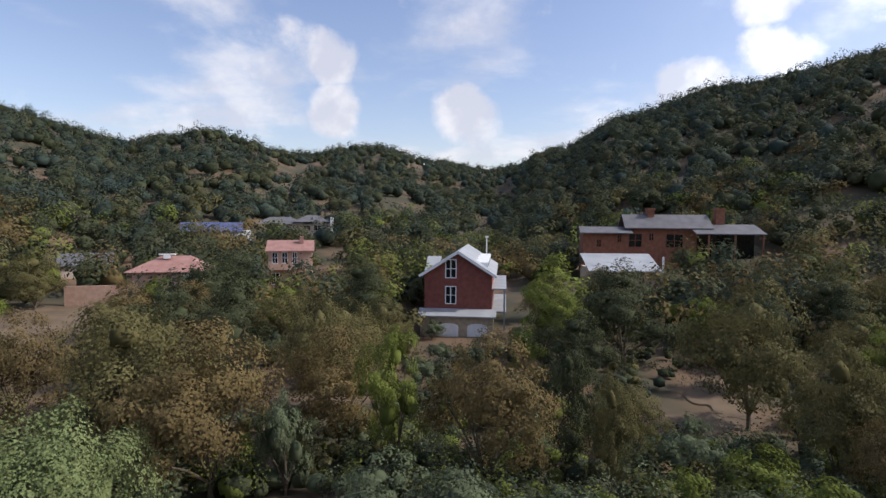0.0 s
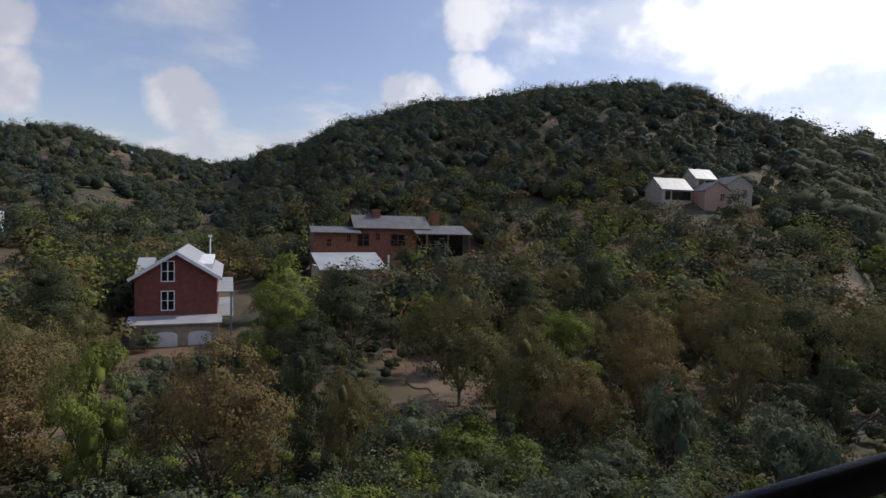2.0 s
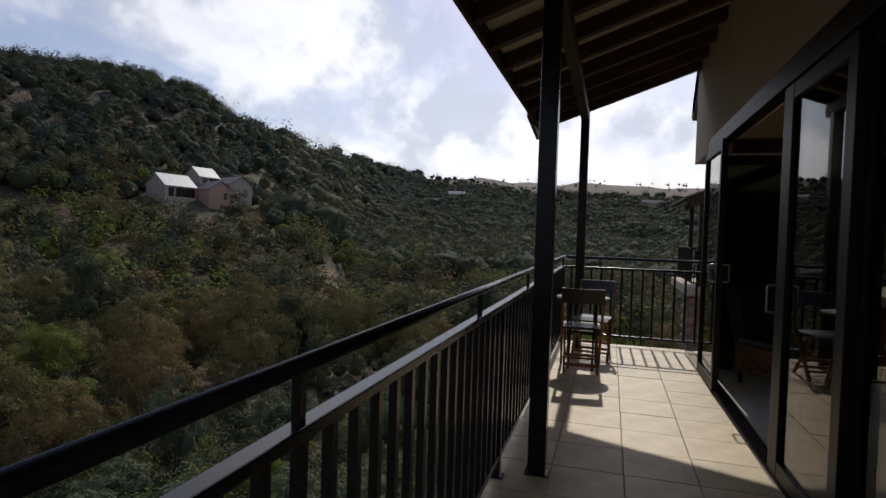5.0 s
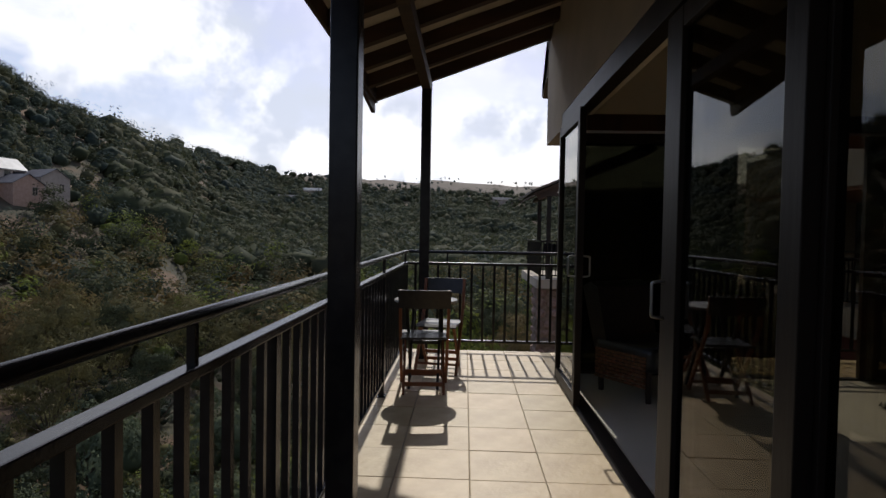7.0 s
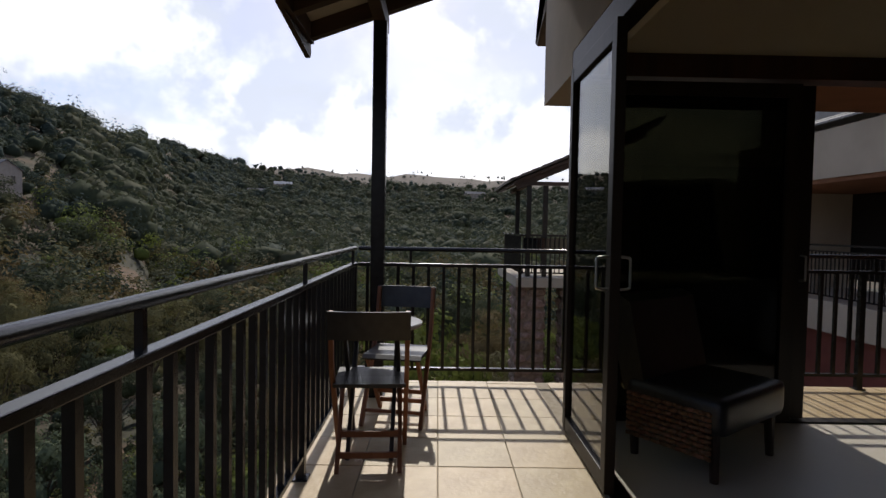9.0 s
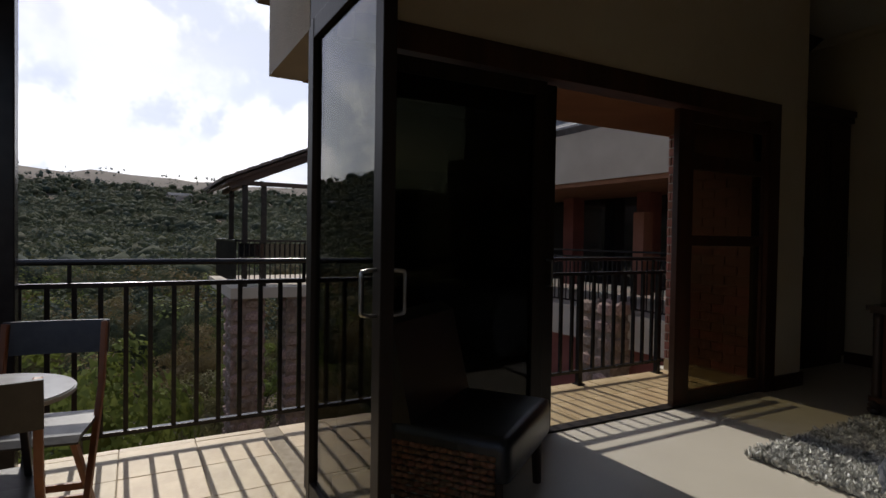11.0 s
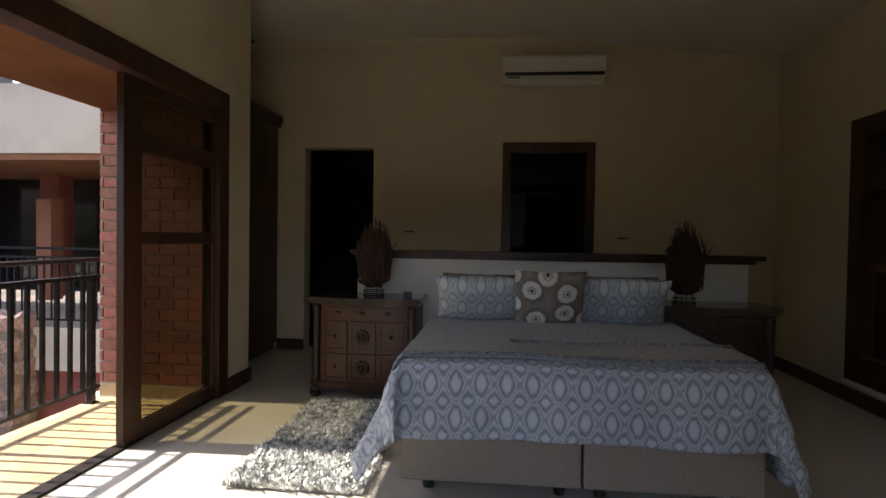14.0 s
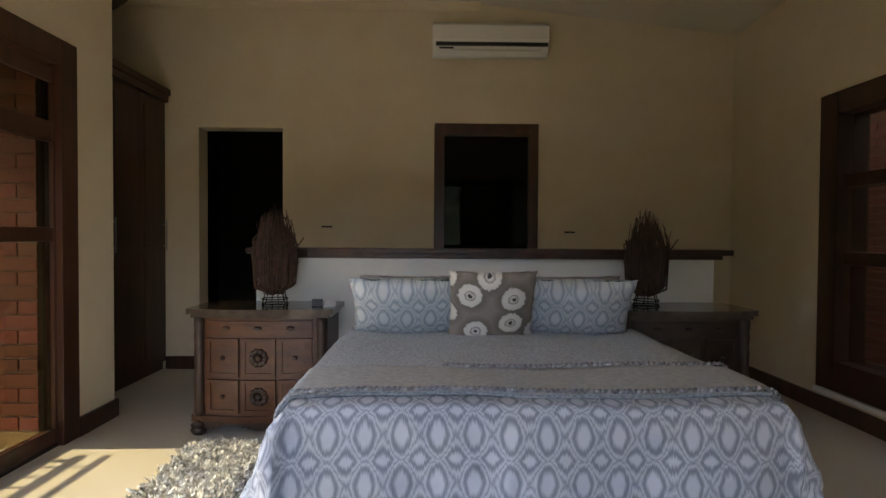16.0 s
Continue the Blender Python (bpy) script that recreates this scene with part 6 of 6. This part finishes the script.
twig_bundle((4.10, -5.28, 0.80), 2, "bundle of dark twigs in a black wire stand")
twig_bundle((1.60, -5.28, 0.80), 5, "bundle of dark twigs in a black wire stand")
ob = new("small_box", mesh_of(quick((-0.035, -0.03, 0, 0.035, 0.03, 0.045), bevel=0.004), "small_box", M["black_plastic"]))
ob.matrix_world = pose(3.80, -5.20, 0.80, 0, 0, 10)
tagged(ob, "small black box on the bedside chest", "box")
for k in range(3):
    ob = new("sachet", mesh_of(quick((-0.04, -0.025, 0, 0.04, 0.025, 0.012), bevel=0.003), "sachet", M["plastic_white"]))
    ob.matrix_world = pose(3.72, -5.20 + 0.006 * k, 0.80 + 0.0125 * k, 0, 0, 8 + 14 * k)
    tagged(ob, "white paper sachet stacked on the chest", "sachet", "white sachets")

# air conditioner
ac = thing("air_conditioner", (2.53, YS, 2.94), "white wall-mounted split air conditioner", "air conditioner")
bm = bmesh.new()
prism(bm, [(0.0, 0.0), (0.10, -0.01), (0.17, 0.05), (0.20, 0.12), (0.20, 0.24), (0.16, 0.275), (0.0, 0.28)], "x", -0.53, 0.53)
part("housing", bm, M["plastic_white"], ac, "white plastic housing")
bm = bmesh.new()
bar(bm, (-0.52, 0.19, 0.075), (0.50, 0.19, 0.075), 0.03, 0.028)
part("air_slot", bm, M["black_plastic"], ac, "dark air slot")
part("louvre", quick((-0.46, 0.155, 0.018, 0.36, 0.175, 0.034), bevel=0.003), M["plastic_white"], ac)
part("display", quick((0.34, 0.175, 0.035, 0.47, 0.186, 0.048)), M["black_plastic"], ac)

# inner window in the south wall
wi = thing("inner_window", (2.545, YS, 1.16), "dark timber framed inner window to an unlit room", "window")
part("frame", quick((-0.49, -0.1, -0.2, -0.40, 0.02, 1.17), (0.40, -0.1, -0.2, 0.49, 0.02, 1.17), (-0.40, -0.1, 1.06, 0.40, 0.02, 1.17), bevel=0.006), M["dark_wood"], wi, "dark stained frame")
part("pane", quick((-0.40, -0.06, -0.2, 0.40, -0.054, 1.06)), M["pane_dark"], wi)
# wardrobe in the recess
wr = thing("wardrobe", (5.56, -6.12, 0), "tall dark stained built-in wardrobe with steel handles", "wardrobe")
part("carcass", quick((0.03, -0.70, 0.0, 0.60, 0.69, 2.50)), M["dark_wood"], wr)
part("cornice", quick((-0.03, -0.71, 2.50, 0.62, 0.70, 2.56), (-0.05, -0.71, 2.56, 0.62, 0.70, 2.62), bevel=0.005), M["dark_wood"], wr)
for k in range(3):
    y0 = -0.70 + k * 0.463
    bm = quick((0.0, y0 + 0.003, 0.08, 0.028, y0 + 0.46, 2.49), bevel=0.003)
    for z0, z1 in ((0.16, 1.05), (1.15, 2.40)):
        box(bm, -0.008, y0 + 0.07, z0, 0.0, y0 + 0.39, z1, bevel=0.003)
    d = part("door", bm, M["dark_wood"], wr)
    yh = y0 + (0.05 if k == 0 else 0.42 if k == 1 else 0.06)
    bm = bmesh.new()
    rod(bm, (-0.035, yh, 1.12), (-0.035, yh, 1.40), 0.006, seg=8)
    for z in (1.16, 1.36):
        rod(bm, (-0.035, yh, z), (0.0, yh, z), 0.005, seg=6)
    part("handle", bm, M["chrome"], d, "slim steel bar handle")
part("plinth", quick((0.05, -0.70, 0.0, 0.55, 0.69, 0.078)), M["black_plastic"], wr)
for x, z in ((4.05, 1.33), (1.75, 1.29)):
    s = thing("wall_socket", (x, YS, z), "small wall plate on the plaster wall", "socket", "wall plates")
    part("plate", quick((-0.055, 0.0, -0.035, 0.055, 0.008, 0.035), bevel=0.003), M["plaster"], s)
    part("insert", quick((-0.05, 0.008, 0.012, 0.05, 0.013, 0.028)), M["black_plastic"], s)

# west window
wt = thing("window_west", (XW, -4.46, 0.0), "dark timber window with cross bars on the west wall", "window")
F = [(-0.20, -1.11, 0.19, 0.03, -0.93, 2.29), (-0.20, 0.93, 0.19, 0.03, 1.11, 2.29), (-0.20, -0.93, 2.13, 0.03, 0.93, 2.29), (-0.20, -0.93, 0.19, 0.03, 0.93, 0.40)]
part("window_frame", quick(*F, bevel=0.006), M["dark_wood"], wt, "dark stained frame")
for z in (1.08, 1.62):
    part("bar", quick((-0.14, -0.93, z, -0.02, 0.93, z + 0.09), bevel=0.004), M["dark_wood"], wt)
for y in (-0.06,):
    part("mullion", quick((-0.13, y - 0.05, 0.40, -0.03, y + 0.05, 2.13), bevel=0.004), M["dark_wood"], wt)
for z0, z1 in ((0.40, 1.08), (1.17, 1.62), (1.71, 2.13)):
    for y0, y1 in ((-0.93, -0.11), (-0.01, 0.93)):
        part("pane", quick((-0.085, y0, z0, -0.079, y1, z1)), M["pane"], wt)
part("window_sill", quick((-0.02, -1.11, 0.155, 0.05, 1.11, 0.188), bevel=0.004), M["white_paint"], wt, "white sill strip")

# shaggy rug
rug = thing("rug", (4.09, -4.13, 0), "shaggy mottled white and grey rug on the floor", "rug")
part("backing", quick((-0.35, -0.72, 0.0, 0.35, 0.72, 0.012), bevel=0.004), M["grey_cloth"], rug)
rng = np.random.default_rng(6)
n = 15000
p = np.column_stack([rng.uniform(-0.36, 0.36, n), rng.uniform(-0.735, 0.735, n), np.full(n, 0.01)])
tip = p + np.column_stack([rng.normal(0, 0.022, n), rng.normal(0, 0.022, n), rng.uniform(0.02, 0.045, n)])
side = rng.normal(size=(n, 3)) * 0.0045
v = np.stack([p - side, p + side, tip + side * 0.7, tip - side * 0.7], 1).reshape(-1, 3)
M["shag"] = material("shaggy_yarn", (0.30, 0.30, 0.28), 0.9, (0.72, 0.71, 0.67), 16.0, per_island=0.35, spread=(0.38, 0.55))
ob = new("shag", leaf_mesh("shag", v, M["shag"], 4))
ob.parent = rug
ob["kind"] = "stuff"

# leather lounge chair with a woven side
ch = thing("lounge_chair", (4.35, -1.57, 0), "black leather lounge chair with woven wicker side", "chair", rz=-53.5)
# local x runs along the front edge, y to the back
bm = quick((-0.02, -0.06, 0.24, 0.70, 0.50, 0.44), bevel=0.05)
part("seat", bm, M["leather"], ch, "padded black leather seat", smooth=True)
bm = bmesh.new()
prism(bm, [(0.38, 0.36), (0.52, 0.36), (0.66, 0.86), (0.58, 0.90), (0.50, 0.86)], "x", 0.0, 0.68)
part("backrest", bm, M["leather"], ch, "black leather backrest")
bm = bmesh.new()
for r in range(9):
    z = 0.13 + r * 0.028
    for c in range(16):
        y = 0.0 + c * 0.03
        s = 0.006 if (r + c) % 2 else -0.006
        rod(bm, (-0.02 + s, y, z), (-0.02 - s, y + 0.032, z), 0.012, seg=6)
part("wicker_side", bm, M["wicker"], ch, "brown woven wicker side", smooth=True)
for x, y in ((0.03, 0.0), (0.65, 0.0), (0.03, 0.46), (0.65, 0.46)):
    bm = bmesh.new()
    rod(bm, (x, y, 0.0), (x, y + 0.01, 0.26), 0.022, 0.03, 10)
    part("leg", bm, M["carved_dark"], ch)

# ---- balcony furniture ----
tb = thing("bistro_table", (4.78, 0.17, 0), "small round folding bistro table with pale top", "table")
bm = bmesh.new()
bmesh.ops.create_cone(bm, cap_ends=True, segments=48, radius1=0.27, radius2=0.27, depth=0.022, matrix=Matrix.Translation((0, 0, 0.715)))
bmesh.ops.bevel(bm, geom=[e for e in bm.edges if abs(e.verts[0].co.z - e.verts[1].co.z) < 1e-4], offset=0.005, segments=2, affect="EDGES")
part("tabletop", bm, M["table_top"], tb, "round pale grey top")
part("apron", quick((-0.16, -0.16, 0.675, 0.16, -0.13, 0.705), (-0.16, 0.13, 0.675, 0.16, 0.16, 0.705)), M["seat_black"], tb)
for sy in (-1, 1):
    for sx in (-1, 1):
        bm = bmesh.new()
        bar(bm, (sx * 0.2, sy * (0.13 + 0.012 * sx), 0.0), (-sx * 0.17, sy * (0.13 + 0.012 * sx), 0.68), 0.022, 0.036, 0.003)
        part("leg", bm, M["seat_black"], tb)
part("stretcher", quick((-0.012, -0.13, 0.34, 0.012, 0.13, 0.37)), M["seat_black"], tb)


def folding_chair(where, rz, label):
    """Folding chair, facing +x, with crossed legs, a slatted seat and a wide back panel."""
    t = thing("folding_chair", where, label, "chair", "bistro chairs", rz=rz)
    w = 0.19
    for sy in (-1, 1):
        bm = bmesh.new()
        bar(bm, (0.20, sy * w, 0.0), (-0.19, sy * w, 0.56), 0.024, 0.042, 0.004)
        bar(bm, (-0.19, sy * w, 0.545), (-0.26, sy * w, 0.84), 0.024, 0.042, 0.004)
        part("back_leg", bm, M["chair_wood"], t, "reddish wooden leg")
        bm = bmesh.new()
        bar(bm, (-0.20, sy * (w - 0.03), 0.0), (0.17, sy * (w - 0.03), 0.44), 0.022, 0.038, 0.004)
        part("front_leg", bm, M["chair_wood"], t, "reddish wooden leg")
    for x, z in ((-0.145, 0.075), (-0.07, 0.16), (0.135, 0.085)):
        bm = bmesh.new()
        rod(bm, (x, -w, z), (x, w, z), 0.012, seg=8) if x > 0 else bar(bm, (x, -w + 0.03, z), (x, w - 0.03, z), 0.018, 0.03)
        part("stretcher", bm, M["chair_wood"], t)
    bm = bmesh.new()
    prism(bm, [(-0.175, 0.436), (0.0, 0.430), (0.17, 0.438), (0.205, 0.428), (0.21, 0.438), (0.175, 0.457), (0.0, 0.449), (-0.175, 0.455)], "y", -w + 0.004, w - 0.004)
    part("seat", bm, M["seat_black"], t, "dark smooth panel seat")
    bm = bmesh.new()
    for k in range(8):
        ya, yb = -0.205 + 0.41 * k / 8, -0.205 + 0.41 * (k + 1) / 8
        xa, xb = -0.262 - 0.02 * (1 - (ya / 0.205) ** 2), -0.262 - 0.02 * (1 - (yb / 0.205) ** 2)
        vv = [bm.verts.new(q) for q in ((xa, ya, 0.70), (xb, yb, 0.70), (xb - 0.03, yb, 0.845), (xa - 0.03, ya, 0.845), (xa + 0.018, ya, 0.70), (xb + 0.018, yb, 0.70), (xb - 0.012, yb, 0.845), (xa - 0.012, ya, 0.845))]
        for f in ((0, 3, 2, 1), (4, 5, 6, 7), (0, 1, 5, 4), (3, 7, 6, 2)):
            bm.faces.new([vv[i] for i in f])
        if k in (0, 7):
            bm.faces.new([vv[i] for i in ((0, 4, 7, 3) if k == 0 else (1, 2, 6, 5))])
    bmesh.ops.remove_doubles(bm, verts=bm.verts[:], dist=0.0005)
    bmesh.ops.recalc_face_normals(bm, faces=bm.faces[:])
    part("backrest", bm, M["seat_black"], t, "wide dark back panel")
    return t


fc = folding_chair((4.62, 0.17, 0), 4, "dark seated wooden folding chair drawn up to the table")
c2 = copy_thing(fc, pose(5.27, 0.07, 0, 0, 0, 172))
c2["label"] = "dark wooden folding chair facing the railing corner"


# ---- parked car below the house ----
M["car_paint"] = material("dark_blue_car_paint", (0.012, 0.018, 0.05), 0.25, (0.016, 0.024, 0.06), 3.0)
M["rubber"] = material("black_rubber", (0.02, 0.02, 0.02), 0.8)
car = thing("car", (68.0, 1.0, land(68.0, 1.0) + 0.18), "dark blue parked car with pale roof", "car", rz=20)
bm = bmesh.new()
prism(bm, [(-2.1, 0.35), (-2.15, 0.75), (-1.9, 0.95), (-0.9, 1.0), (1.0, 1.0), (2.0, 0.9), (2.15, 0.65), (2.1, 0.35)], "y", -0.85, 0.85)
bmesh.ops.bevel(bm, geom=bm.edges[:], offset=0.06, segments=2, affect="EDGES")
body = part("body", bm, M["car_paint"], car, "dark blue body", smooth=True)
bm = bmesh.new()
prism(bm, [(-1.5, 0.98), (-1.1, 1.45), (0.6, 1.45), (1.2, 0.98)], "y", -0.74, 0.74)
part("cabin", bm, M["glass_and_shade_dark"], car, "dark windows")
part("roof", quick((-1.15, -0.72, 1.44, 0.62, 0.72, 1.50), bevel=0.02), M["white_paint"], car, "pale roof")
for x in (-1.35, 1.35):
    for y in (-0.80, 0.80):
        bm = bmesh.new()
        rod(bm, (x, y - 0.1, 0.32), (x, y + 0.1, 0.32), 0.32, seg=20)
        wheel = part("wheel", bm, M["rubber"], car)
        bm = bmesh.new()
        rod(bm, (x, y - 0.11, 0.32), (x, y + 0.11, 0.32), 0.19, seg=16)
        part("rim", bm, M["chrome"], wheel, "steel rim")
